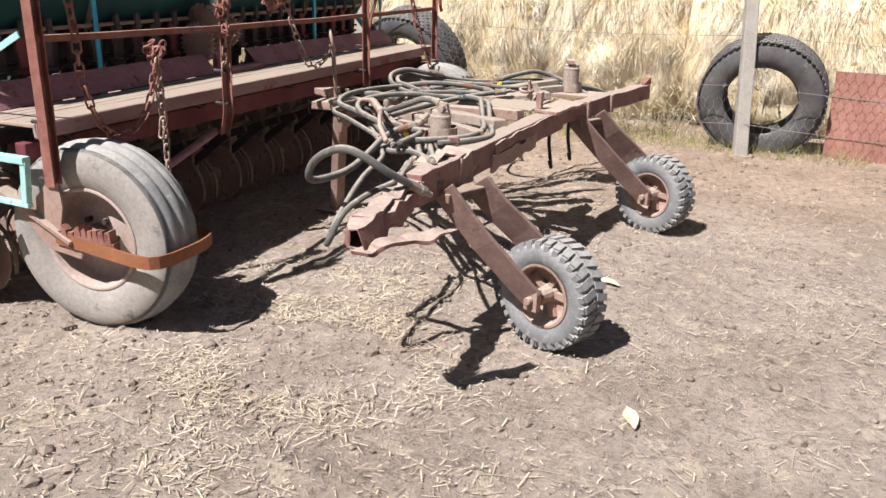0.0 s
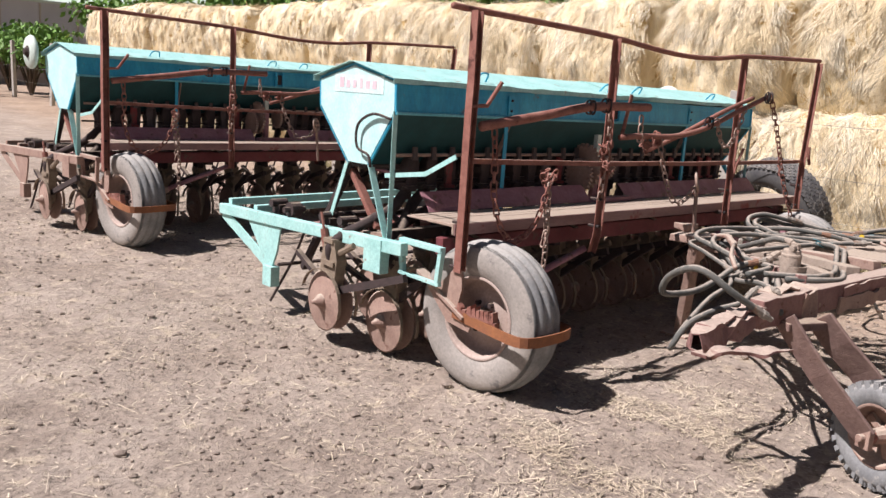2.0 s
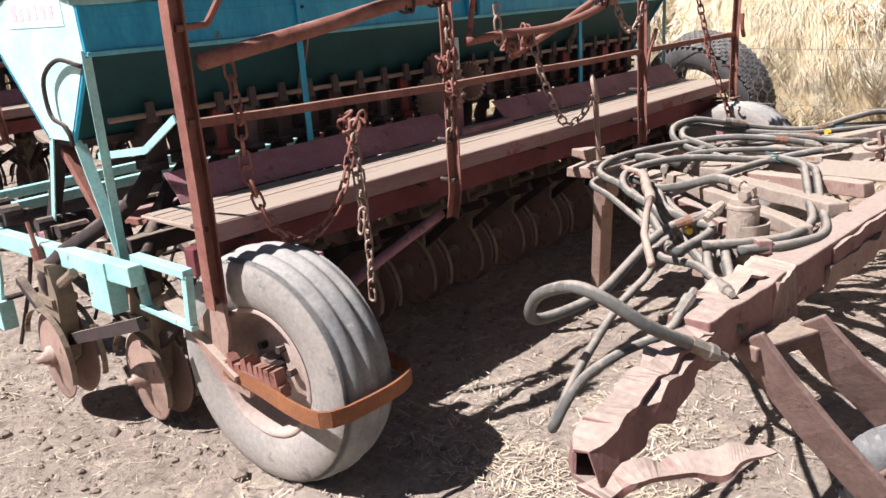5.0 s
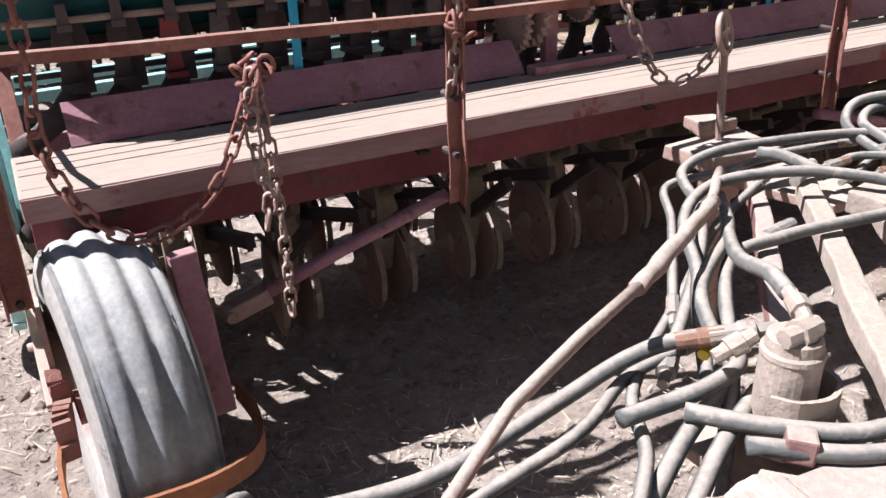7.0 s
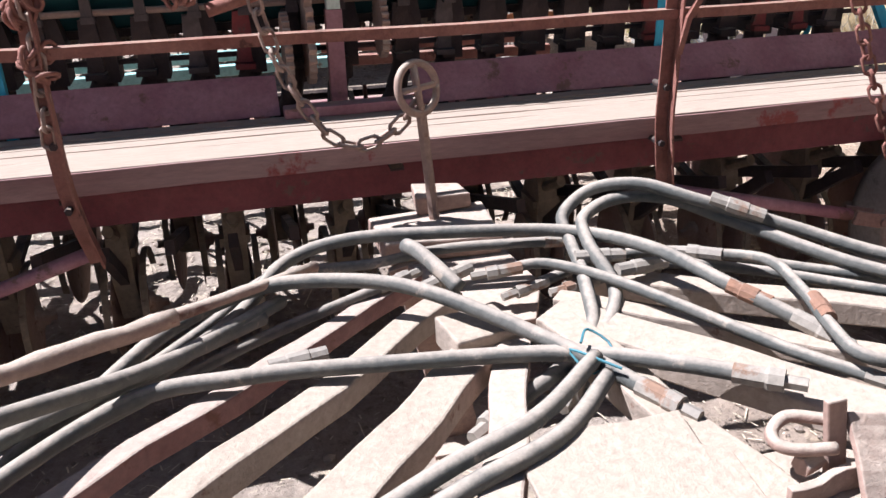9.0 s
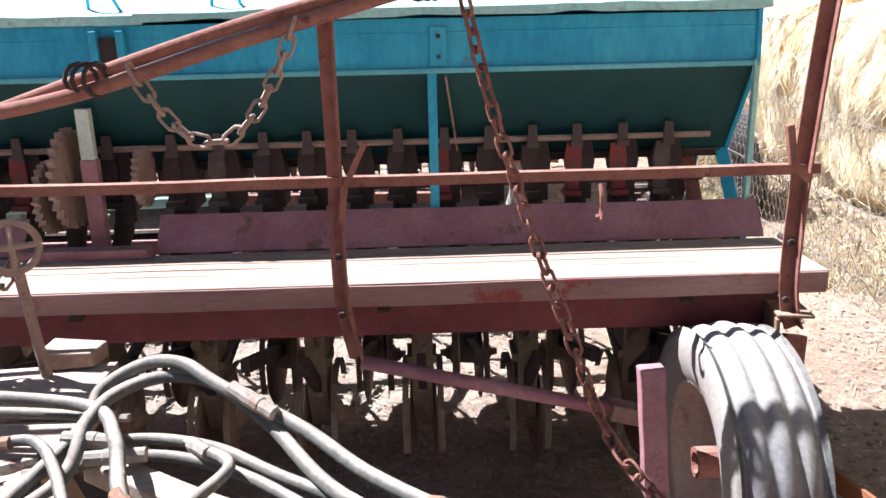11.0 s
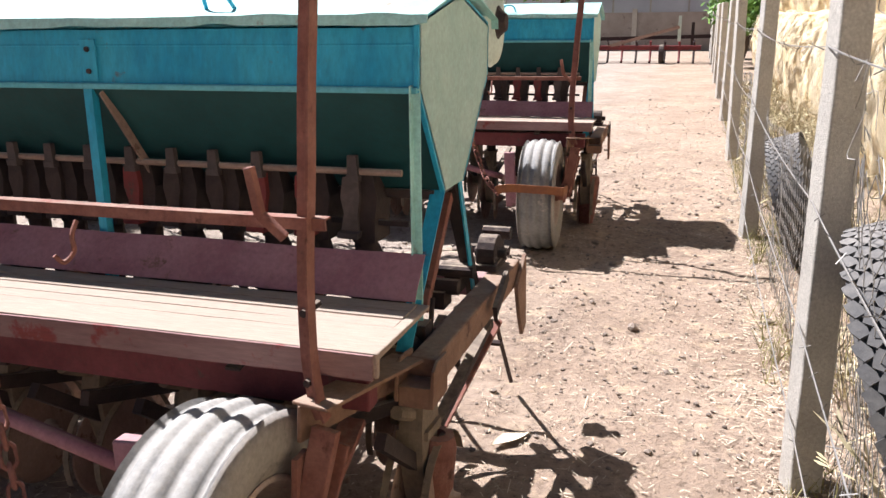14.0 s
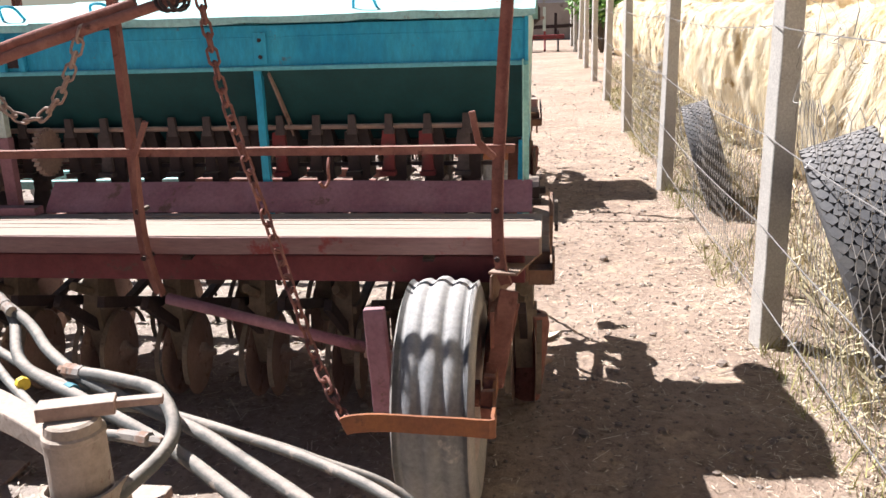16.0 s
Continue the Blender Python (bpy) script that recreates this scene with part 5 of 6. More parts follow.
    hoses = (
        ("a", [(0.92, -1.36, 0.66), (1.20, -1.0, 0.77), (1.30, -0.89, 0.79), (1.44, -0.70, 0.81), (1.61, -0.61, 0.83), (1.78, -0.64, 0.84), (1.94, -0.74, 0.84), (2.15, -0.98, 0.81), (2.24, -1.14, 0.80)]),
        ("b", [(0.85, -1.40, 0.70), (1.06, -1.22, 0.78), (1.36, -0.92, 0.80), (1.57, -0.88, 0.80), (1.84, -0.91, 0.80), (2.13, -0.97, 0.805), (2.30, -1.08, 0.82), (2.40, -1.17, 0.83)]),
        ("c", [(2.17, -1.02, 0.82), (2.01, -1.17, 0.835), (1.85, -1.24, 0.83), (1.60, -1.34, 0.80), (1.30, -1.45, 0.81), (1.11, -1.45, 0.81), (0.99, -1.37, 0.81), (0.90, -1.27, 0.81)]),
        ("c", [(2.19, -1.04, 0.80), (2.04, -1.20, 0.82), (1.86, -1.28, 0.82), (1.60, -1.38, 0.79), (1.28, -1.50, 0.79), (1.08, -1.48, 0.80), (0.93, -1.37, 0.80)]),
        ("d", [(1.05, -1.08, 0.74), (1.40, -0.80, 0.77), (1.57, -0.62, 0.78), (1.68, -0.44, 0.80), (1.83, -0.42, 0.83), (2.07, -0.45, 0.83), (2.33, -0.50, 0.82), (2.45, -0.68, 0.84), (2.53, -0.88, 0.83), (2.62, -1.02, 0.80)]),
        ("e", [(1.20, -0.93, 0.74), (1.50, -0.60, 0.75), (1.65, -0.42, 0.76), (1.87, -0.44, 0.77), (2.07, -0.43, 0.78), (2.34, -0.47, 0.78)]),
        ("f", [(1.98, -1.05, 0.75), (2.22, -0.88, 0.76), (2.30, -0.68, 0.78), (2.33, -0.53, 0.80), (2.34, -0.45, 0.84), (2.43, -0.41, 0.88), (2.53, -0.46, 0.90), (2.63, -0.54, 0.88), (2.82, -0.65, 0.83), (2.97, -0.79, 0.80), (3.18, -0.95, 0.79), (3.49, -1.11, 0.77), (3.64, -1.20, 0.75), (3.90, -1.36, 0.70), (4.2, -1.52, 0.58)]),
        ("g", [(2.14, -1.0, 0.75), (2.34, -0.75, 0.77), (2.35, -0.58, 0.82), (2.38, -0.48, 0.84), (2.48, -0.44, 0.86), (2.60, -0.48, 0.86), (2.74, -0.60, 0.82), (2.92, -0.84, 0.79), (3.20, -1.02, 0.78), (3.46, -1.17, 0.76), (3.60, -1.26, 0.74), (3.85, -1.43, 0.69), (4.1, -1.60, 0.58)]),
        ("h", [(2.20, -0.60, 0.74), (2.42, -0.56, 0.77), (2.62, -0.62, 0.78), (2.80, -0.74, 0.77), (3.05, -0.90, 0.77), (3.34, -0.96, 0.73), (3.54, -1.03, 0.72), (3.77, -1.13, 0.71), (3.97, -1.24, 0.69), (4.25, -1.40, 0.60)]),
        ("h", [(2.30, -0.64, 0.75), (2.50, -0.63, 0.77), (2.70, -0.70, 0.76), (2.95, -0.93, 0.77), (3.20, -1.14, 0.78), (3.42, -1.20, 0.79)]),
        ("i", [(2.14, -0.58, 0.78), (2.24, -0.59, 0.79), (2.34, -0.72, 0.80), (2.45, -0.92, 0.80), (2.54, -1.06, 0.79), (2.64, -1.20, 0.79)]),
        ("l", [(2.60, -0.64, 0.79), (2.69, -0.75, 0.81), (2.65, -0.92, 0.83), (2.61, -1.06, 0.83), (2.60, -1.16, 0.83), (2.72, -1.20, 0.81)]),
        ("m", [(0.33, -1.545, 0.755), (0.205, -1.474, 0.838), (0.151, -1.391, 0.905), (0.145, -1.317, 0.922), (0.175, -1.229, 0.890), (0.225, -1.145, 0.835), (0.243, -1.112, 0.785), (0.29, -1.10, 0.745), (0.42, -1.12, 0.735), (0.56, -1.13, 0.742), (0.80, -1.085, 0.755), (0.93, -1.085, 0.79), (1.015, -1.115, 0.82), (1.11, -1.175, 0.84)]),
        ("n", [(0.46, -1.43, 0.80), (0.35, -1.44, 0.77), (0.26, -1.375, 0.735), (0.19, -1.315, 0.685), (0.14, -1.29, 0.63), (0.11, -1.275, 0.575), (0.15, -1.245, 0.55), (0.30, -1.21, 0.61), (0.55, -1.18, 0.70), (0.78, -1.16, 0.74), (0.95, -1.08, 0.745), (1.14, -1.07, 0.76)]),
        ("o", [(3.10, -0.90, 0.80), (3.27, -1.0, 0.83), (3.42, -1.09, 0.84), (3.50, -1.21, 0.80), (3.46, -1.35, 0.76), (3.34, -1.52, 0.70), (3.1, -1.62, 0.66)]),
        ("p", [(3.18, -0.96, 0.74), (3.22, -0.75, 0.62), (3.41, -0.66, 0.51), (3.63, -0.66, 0.44), (3.90, -0.68, 0.33), (4.1, -0.80, 0.05)]),
        ("q", [(1.66, -0.60, 0.79), (1.46, -0.82, 0.82), (1.22, -0.98, 0.82), (1.10, -1.13, 0.82), (1.07, -1.22, 0.82), (0.96, -1.25, 0.82), (0.80, -1.235, 0.81)]),
        ("s", [(1.05, -1.22, 0.78), (0.89, -1.29, 0.78), (0.74, -1.37, 0.76), (0.50, -1.50, 0.72)]),
        ("s", [(1.08, -1.26, 0.78), (0.92, -1.335, 0.78), (0.78, -1.41, 0.76), (0.55, -1.53, 0.72)]),
        ("c", [(1.105, -1.265, 0.963), (1.15, -1.19, 0.955), (1.24, -1.05, 0.90), (1.42, -0.86, 0.83), (1.62, -0.66, 0.79)]),
        ("r", [(0.62, -1.46, 0.80), (0.80, -1.30, 0.78), (0.95, -1.10, 0.74), (1.30, -0.86, 0.73), (1.60, -0.66, 0.74), (1.92, -0.52, 0.76)]))
    for k, (code, pts) in enumerate(hoses):
        r = 0.0155 if code in "abcdfgmosq" else 0.0125
        part("hose", Geo().tube(curve(pts, 7), r, 9), HOSE, h, "stiff dusty grey rubber hose", smooth=True)
        for e in ((0, 1), (-1, -2)) if code not in "qcs" else ():
            p, q = Vector(pts[e[0]]), Vector(pts[e[1]])
            dd = (p - q).normalized()
            g = Geo().tube([p - dd * 0.05, p, p + dd * 0.006, p + dd * 0.03], [r * 1.18, r * 1.18, r * 1.35, r * 1.30], 8)
            g.tube([p + dd * 0.03, p + dd * 0.065], r * 0.8, 6)
            part("hose_fitting", g, FITTING, h)
    for p, q, mt in (((2.31, -0.60, 0.80), (2.42, -0.62, 0.80), FITTING), ((2.38, -0.67, 0.79), (2.50, -0.66, 0.79), FITTING), ((2.66, -0.56, 0.885), (2.76, -0.63, 0.855), FITTING),
                     ((2.52, -0.87, 0.832), (2.57, -0.94, 0.82), COUPLING_RUST), ((2.645, -0.96, 0.832), (2.62, -1.04, 0.832), COUPLING_RUST), ((1.62, -0.80, 0.76), (1.73, -0.78, 0.76), FITTING),
                     ((1.95, -0.60, 0.77), (2.08, -0.55, 0.785), FITTING), ((1.02, -1.118, 0.821), (1.125, -1.183, 0.843), COUPLING_RUST)):
        p, q = Vector(p), Vector(q)
        g = Geo().tube([p, p.lerp(q, 0.3), p.lerp(q, 0.32), p.lerp(q, 0.68), p.lerp(q, 0.7), q], [0.016, 0.016, 0.018, 0.018, 0.016, 0.016], 10)
        part("coupling", g, mt, h)
    part("wrapped_pole", Geo().tube(curve([(1.74, -0.52, 0.82), (1.46, -0.76, 0.87)], 3), 0.013, 8).tube(split((1.47, -0.76, 0.87), (0.98, -1.055, 0.912), 12), [0.015] + [0.0185, 0.017] * 6, 9)
         .tube([(1.0, -1.045, 0.911), (0.78, -1.15, 0.92), (0.59, -1.245, 0.92), (0.42, -1.36, 0.905)], 0.011, 8).battered(0.006, 22.0), RUST_DUSTY, h, "dusty brown rod with a worn wrapping", smooth=True)
    part("cord", Geo().tube(curve([(2.15, -1.0, 0.84), (2.18, -0.96, 0.84), (2.21, -1.0, 0.82), (2.16, -1.04, 0.80), (2.13, -1.0, 0.83), (2.19, -1.08, 0.83)], 4), 0.0026, 5), BLUE, h)
    part("plastic_cap", Geo().tube([(1.06, -1.15, 0.795), (1.085, -1.138, 0.80)], 0.012, 8), YELLOW, h)
    part("plastic_cap", Geo().tube([(2.99, -0.95, 0.79), (3.005, -0.962, 0.79)], 0.0165, 8), YELLOW, h)
    part("tape", Geo().tube([(3.12, -0.965, 0.785), (3.145, -0.98, 0.785)], 0.0165, 9), BLUE, h)
    for x, y in ((2.08, -1.575), (2.34, -1.62)):
        part("hanging_hook", Geo().tube(curve([(x, y, 0.70), (x + 0.01, y, 0.60), (x, y - 0.02, 0.50), (x - 0.03, y - 0.03, 0.48), (x - 0.04, y - 0.02, 0.52)], 4), 0.010, 6), RUST_AND_SHADE, h, smooth=True)
    return h


hitch = hitch_frame()


# ---- fence ----
def fence_at(y):
    return 5.36 - 0.006 * (y - 1.45)


POST_Y = [-9.7, -6.1, -2.5] + [1.38 + 3.58 * i for i in range(9)]


def concrete_post(y, lean, top, along=0.0):
    x, z = fence_at(y), ground_height(5, y)
    w = 0.058
    g = Geo()
    n = 10
    for i in range(n + 1):
        t = i / n
        k = w * (1 - 0.12 * t)
        for cx, cy in ((-1, -1), (1, -1), (1, 1), (-1, 1)):
            g.v.append((cx * k + lean * t + 0.004 * noise.noise((i, cx, y)), cy * k + along * t + 0.004 * noise.noise((i, cy, y + 9)), -0.15 + t * (top + 0.15)))
    g.f = [(i * 4 + j, i * 4 + (j + 1) % 4, i * 4 + 4 + (j + 1) % 4, i * 4 + 4 + j) for i in range(n) for j in range(4)] + [(3, 2, 1, 0), (4 * n, 4 * n + 1, 4 * n + 2, 4 * n + 3)]
    p = part("fence_post", g, CONCRETE, bevel=0.008)
    p.location = (x, y, z)
    p.rotation_euler = (0, 0, 0.22 + 0.06 * math.sin(y * 1.7))
    return tagged(p, "weathered square concrete fence post in the soil", "fence post", "fence posts")


for i, y in enumerate(POST_Y):
    concrete_post(y, -0.015 if i == 3 else 0.03 * math.sin(i * 2.3), 1.81, 0.13 if i == 2 else 0.02 * math.sin(i * 1.3))


def build_fence():
    f = thing("wire_fence", "sagging woven wire mesh with barbed strands between posts", "fence")
    for z0 in (0.28, 0.62, 1.05, 1.55):
        g = Geo()
        for a, b in zip(POST_Y, POST_Y[1:]):
            pa = Vector((fence_at(a) - 0.065, a, z0 + ground_height(5, a)))
            pb = Vector((fence_at(b) - 0.065, b, z0 + ground_height(5, b)))
            g.tube(hanging(pa, pb, 0.05 + 0.03 * noise.noise((a, z0, 0)), 10), 0.0028, 4, False)
            for k in range(1, 18):
                p = pa.lerp(pb, k / 18) - Vector((0, 0, 0.2 * (k / 18) * (1 - k / 18)))
                dd = Vector((random.uniform(-1, 1), random.uniform(-.4, .4), random.uniform(-1, 1))).normalized() * 0.02
                g.tube([p - dd, p + dd], 0.002, 3, False)
        part("wire_strand", g, WIRE, f)
    # hexagonal netting, from the ground to about 0.95 m
    g = Geo()
    cw, ch = 0.075, 0.085

    def put(u, v):
        y = u
        sag = 0.10 * math.sin(u * 1.7) * noise.noise((u * 0.8, v, 2)) + 0.05 * noise.noise((u * 2.4, v * 2.4, 5))
        return Vector((fence_at(y) + 0.075 + sag * 0.7 - 0.08 * min(1.0, v) * math.exp(-((y - 0.75) / 0.5) ** 2), y, v * (1.0 if y > 2.2 else 1.0 + 0.28 * min(1.0, (2.2 - y) / 1.2)) * (0.92 + 0.14 * noise.noise((u * 0.6, 1, 1))) + ground_height(5, y)))
    rows = 13
    for r in range(rows):
        v = r * ch
        u = -4.6 + (cw / 2 if r % 2 else 0)
        while u < 9.0:
            a, b, c = put(u, v), put(u, v + ch * 0.45), put(u + cw / 2, v + ch)
            e = put(u - cw / 2, v + ch)
            for p, q in ((a, b), (b, c), (b, e)):
                g.bar(p, q, 0.0021, 0.0021)
            u += cw
    rnd = random.Random(12)
    for k in range(26):
        y0 = 1.38 + rnd.gauss(-0.12, 0.25)
        p = Vector((fence_at(y0) + 0.06, y0, rnd.uniform(1.15, 1.75)))
        pts = [p]
        for _ in range(4):
            p = p + Vector((rnd.gauss(0, 0.015), rnd.gauss(-0.02, 0.05), rnd.gauss(-0.02, 0.05)))
            pts.append(p)
        g.tube(curve(pts, 3), 0.0017, 3, False)
    tagged(part("netting", g, WIRE, f, "rust-grey hexagonal wire netting"), kind="stuff")


build_fence()


# ---- tyres leaning on the fence, rusty sheet ----
def old_tyre(name, centre, normal, R, W, label):
    m = axle_frame(centre, normal)
    t = tagged(new(name), label, "tyre", "old tyres by the fence")
    prof = [(R * 0.56, -W * 0.72), (R * 0.60, -W * 0.92), (R * 0.74, -W * 1.05), (R * 0.90, -W * 0.98), (R * 0.965, -W * 0.8), (R * 0.975, 0), (R * 0.965, W * 0.8),
            (R * 0.90, W * 0.98), (R * 0.74, W * 1.05), (R * 0.60, W * 0.92), (R * 0.56, W * 0.72), (R * 0.60, W * 0.62), (R * 0.80, W * 0.80), (R * 0.88, 0), (R * 0.80, -W * 0.8), (R * 0.60, -W * 0.62)]
    part("carcass", Geo().lathe(prof, m, 56, True), BLACK_TYRE, t, smooth=True)
    g = Geo()
    n = 60
    for i in range(n):
        for k in range(8):
            a = 2 * math.pi * (i + 0.5 * (k % 2)) / n
            zc = (k - 3.5) * W * 0.235
            q = m @ Matrix.Rotation(a, 4, "Z") @ Matrix.Translation((R * 0.972, 0, zc)) @ Matrix.Rotation(0.5 if k % 2 else -0.5, 4, "X")
            h = R * math.pi / n * 0.90
            g.prism([(-h, -W * 0.085), (-h * 0.3, -W * 0.122), (h * 0.9, -W * 0.092), (h, W * 0.085), (h * 0.2, W * 0.122), (-h * 0.9, W * 0.092)], q @ Matrix(((0, 0, 1, 0), (1, 0, 0, 0), (0, 1, 0, 0), (0, 0, 0, 1))), R * 0.022)
    tagged(part("tread", g, BLACK_TYRE, t, "worn zigzag tread"), kind="stuff")
    return t


old_tyre("old_tyre", (5.62, -2.60, 0.49), (-0.97, 0.03, -0.22), 0.555, 0.155, "large grey truck tyre leaning behind the wire fence")
old_tyre("old_tyre", (5.68, 0.90, 0.57), (-0.90, 0.20, -0.38), 0.57, 0.155, "large black truck tyre with zigzag tread behind netting")
old_tyre("old_tyre", (5.60, 4.35, 0.49), (-0.94, 0.16, -0.30), 0.45, 0.11, "dusty truck tyre leaning on sagging netting")
g = Geo()
nx, nz = 10, 8
for j in range(nz + 1):
    for i in range(nx + 1):
        u, v = i / nx, j / nz
        g.v.append((5.56 + 0.12 * v + 0.02 * noise.noise((u * 3, v * 3, 2)), -3.18 - u * 1.6, -0.08 + v * 0.84 + 0.02 * noise.noise((u * 2, 5, 1))))
g.f = [(j * (nx + 1) + i, j * (nx + 1) + i + 1, (j + 1) * (nx + 1) + i + 1, (j + 1) * (nx + 1) + i) for j in range(nz) for i in range(nx)]
ob = part("metal_sheet", g, SHEET)
ob.modifiers.new("thick", "SOLIDIFY").thickness = 0.004
tagged(ob, "rusty red-brown metal sheet leaning at the fence", "metal sheet")


# ---- straw bales ----
def bale(centre, R, L, seed, tier):
    """A round bale lying along the row: a lumpy core and a coat of loose stalks."""
    rnd = random.Random(seed)
    b = tagged(new("straw_bale"), "golden round straw bale stacked in the upper row" if tier else "golden round straw bale in the bottom row of the stack", "straw bale", "stacked straw bales")
    b.location = centre
    g = Geo()
    n, k = 72, 36

    def surf(a, t):
        y = (t - 0.5) * L
        edge = 1 - 0.20 * abs(2 * t - 1) ** 5
        flat = 1 / max(abs(math.cos(a)), abs(math.sin(a)))
        r = R * (0.55 + 0.45 * min(flat, 1.30)) * edge * (1 + 0.08 * noise.noise((math.cos(a) * 2, math.sin(a) * 2 + seed, y * 2.2)) + 0.05 * noise.noise((math.cos(a) * 4, math.sin(a) * 4 + seed, y * 7)) + 0.018 * noise.noise((math.cos(a) * 14, math.sin(a) * 14 + seed, y * 16)))
        return Vector((r * math.cos(a), y, r * math.sin(a)))
    for j in range(k + 1):
        for i in range(n):
            g.v.append(surf(2 * math.pi * i / n, j / k))
    g.f = [(j * n + i, (j + 1) * n + i, (j + 1) * n + (i + 1) % n, j * n + (i + 1) % n) for j in range(k) for i in range(n)]
    g.f += [tuple(range(n)), tuple(range(k * n + n - 1, k * n - 1, -1))]
    part("core", g, STRAW_CORE, b, smooth=True)
    g = Geo()
    near = -5 < centre[1] < 11
    for _ in range(760 if near else 230):
        # a tuft: stalks that share a lean and hang together
        a0, t0 = rnd.uniform(1.1, 4.9), rnd.uniform(0.0, 1.0)
        sway = 0.7 * noise.noise((t0 * 5, a0 * 1.5, seed * 3.1)) + rnd.gauss(0, 0.30)
        lift = rnd.uniform(0.0, 0.04) if rnd.random() < 0.30 else 0.0
        reach = rnd.uniform(0.10, 0.42)
        for _ in range(15):
            a, t = a0 + rnd.gauss(0, 0.035), min(1.0, max(0.0, t0 + rnd.gauss(0, 0.016)))
            p = surf(a, t) * rnd.uniform(0.995, 1.015)
            out = Vector((math.cos(a), 0, math.sin(a)))
            down = Vector((0, 0, -1)) - out * (-out.z)
            loose = rnd.random() < 0.12
            along = down * rnd.uniform(0.6, 1.1) + Vector((0, sway + rnd.gauss(0, 0.8 if loose else 0.14), 0)) + out * (lift * 2.5 + (rnd.uniform(0.0, 0.35) if loose else rnd.uniform(-0.02, 0.05)))
            if a < 1.9:
                along += Vector((rnd.gauss(-0.5, 0.5), rnd.gauss(0, 0.5), 0))
            if along.length < 0.05:
                continue
            along.normalize()
            l = reach * rnd.uniform(0.5, 1.1)
            w = rnd.uniform(0.0010, 0.0026) if near else rnd.uniform(0.003, 0.005)
            side = along.cross(out)
            if side.length < 1e-3:
                continue
            side = side.normalized() * w
            mid = p + along * l * 0.5 + out * (rnd.uniform(0.0, 0.012) + lift - l * l * 0.25 / (2 * R))
            tip = p + along * l + out * (rnd.uniform(-0.005, 0.02) - l * l / (2 * R))
            g.add([p - side, p + side, mid + side, mid - side, tip], [(0, 1, 2, 3), (3, 2, 4)])
    tagged(part("straw_coat", g, STRAW, b, "loose hanging straw stalks"), kind="stuff")


s = 0
y = -9.0
while y < 24:
    L = 1.75 + 0.25 * math.sin(s * 2.7)
    zg = ground_height(6, y)
    xo = 7.22 - 0.006 * (y - 1.45) + 0.07 * math.sin(s * 1.9)
    bale((xo, y + L / 2, zg + 0.80), 0.88, L, s * 3 + 1, 0)
    bale((xo + 0.30 + 0.10 * math.cos(s * 2.1), y + L / 2 + 0.35 * math.sin(s), zg + 2.25 + 0.06 * math.sin(s * 1.3)), 0.84, L * 1.03, s * 3 + 2, 1)
    y += L + 0.02
    s += 1


# ---- background ----
def leafy(name, label, category, x, y, height, spread, leaves, seed, trunk=True, leaf=0.10):
    rnd = random.Random(seed)
    z0 = ground_height(x, min(y, 40))
    t = tagged(new(name), label, category, "trees and bushes at the yard's edge")
    t.location = (x, y, z0)
    tips = []
    g = Geo()
    if trunk:
        g.tube(curve([(0, 0, -0.1), (0.05, 0.03, height * 0.3), (0.0, 0.08, height * 0.6), (0.05, 0, height * 0.85)], 4), [0.16 - 0.01 * k for k in range(13)], 8)
    for k in range(9 if trunk else 12):
        a = k * 2.4 + rnd.uniform(-0.3, 0.3)
        base = height * (rnd.uniform(0.3, 0.7) if trunk else 0.02)
        tip = Vector((math.cos(a) * spread * rnd.uniform(0.4, 0.95), math.sin(a) * spread * rnd.uniform(0.4, 0.95), height * rnd.uniform(0.55, 0.98)))
        g.tube(curve([(0, 0, base), Vector((0, 0, base)).lerp(tip, 0.5) + Vector((0, 0, 0.1)), tip], 3), [0.05, 0.045, 0.04, 0.03, 0.025, 0.02, 0.012], 5)
        tips.append(tip)
    part("trunk" if trunk else "stem", g, BARK, t)
    g = Geo()
    for _ in range(leaves):
        c = rnd.choice(tips)
        p = c + Vector((rnd.gauss(0, 1), rnd.gauss(0, 1), rnd.gauss(0, 0.8))) * spread * 0.26
        if p.z < 0.1:
            continue
        n = Vector((rnd.gauss(0, 1), rnd.gauss(0, 1), rnd.gauss(0.5, 1))).normalized()
        u = n.orthogonal().normalized() * leaf * rnd.uniform(0.6, 1.3)
        v = n.cross(u) * 0.5
        g.add([p - u, p + v, p + u, p - v], [(0, 1, 2, 3)])
    tagged(part("crown", g, LEAF, t), kind="stuff")


for k in range(9):
    leafy("tree", "green broadleaf tree behind the bale stack", "tree", 13.5 + 1.2 * math.sin(k * 2.2), -4 + 3.4 * k, 4.6 + 0.7 * math.sin(k * 1.7), 2.0, 2200, 40 + k, True, 0.16)
for k in (0, 4):
    leafy("tree", "green broadleaf tree beyond the far wall", "tree", -2 + 4.2 * k, 41 + 1.5 * math.sin(k), 6.0 + math.sin(k * 3), 2.4, 2000, 60 + k, True, 0.2)
for k in range(4):
    leafy("bush", "leafy green bush by the far wall", "bush", -3.6 - 1.7 * k, 25.5 + 0.5 * math.sin(k * 2), 2.6, 1.2, 1500, 80 + k, False, 0.12)
for k in range(3):
    leafy("bush", "tall green bush at the end of the fence", "bush", 6.0, 25 + 2.4 * k, 2.15, 0.75, 1400, 90 + k, False, 0.12)

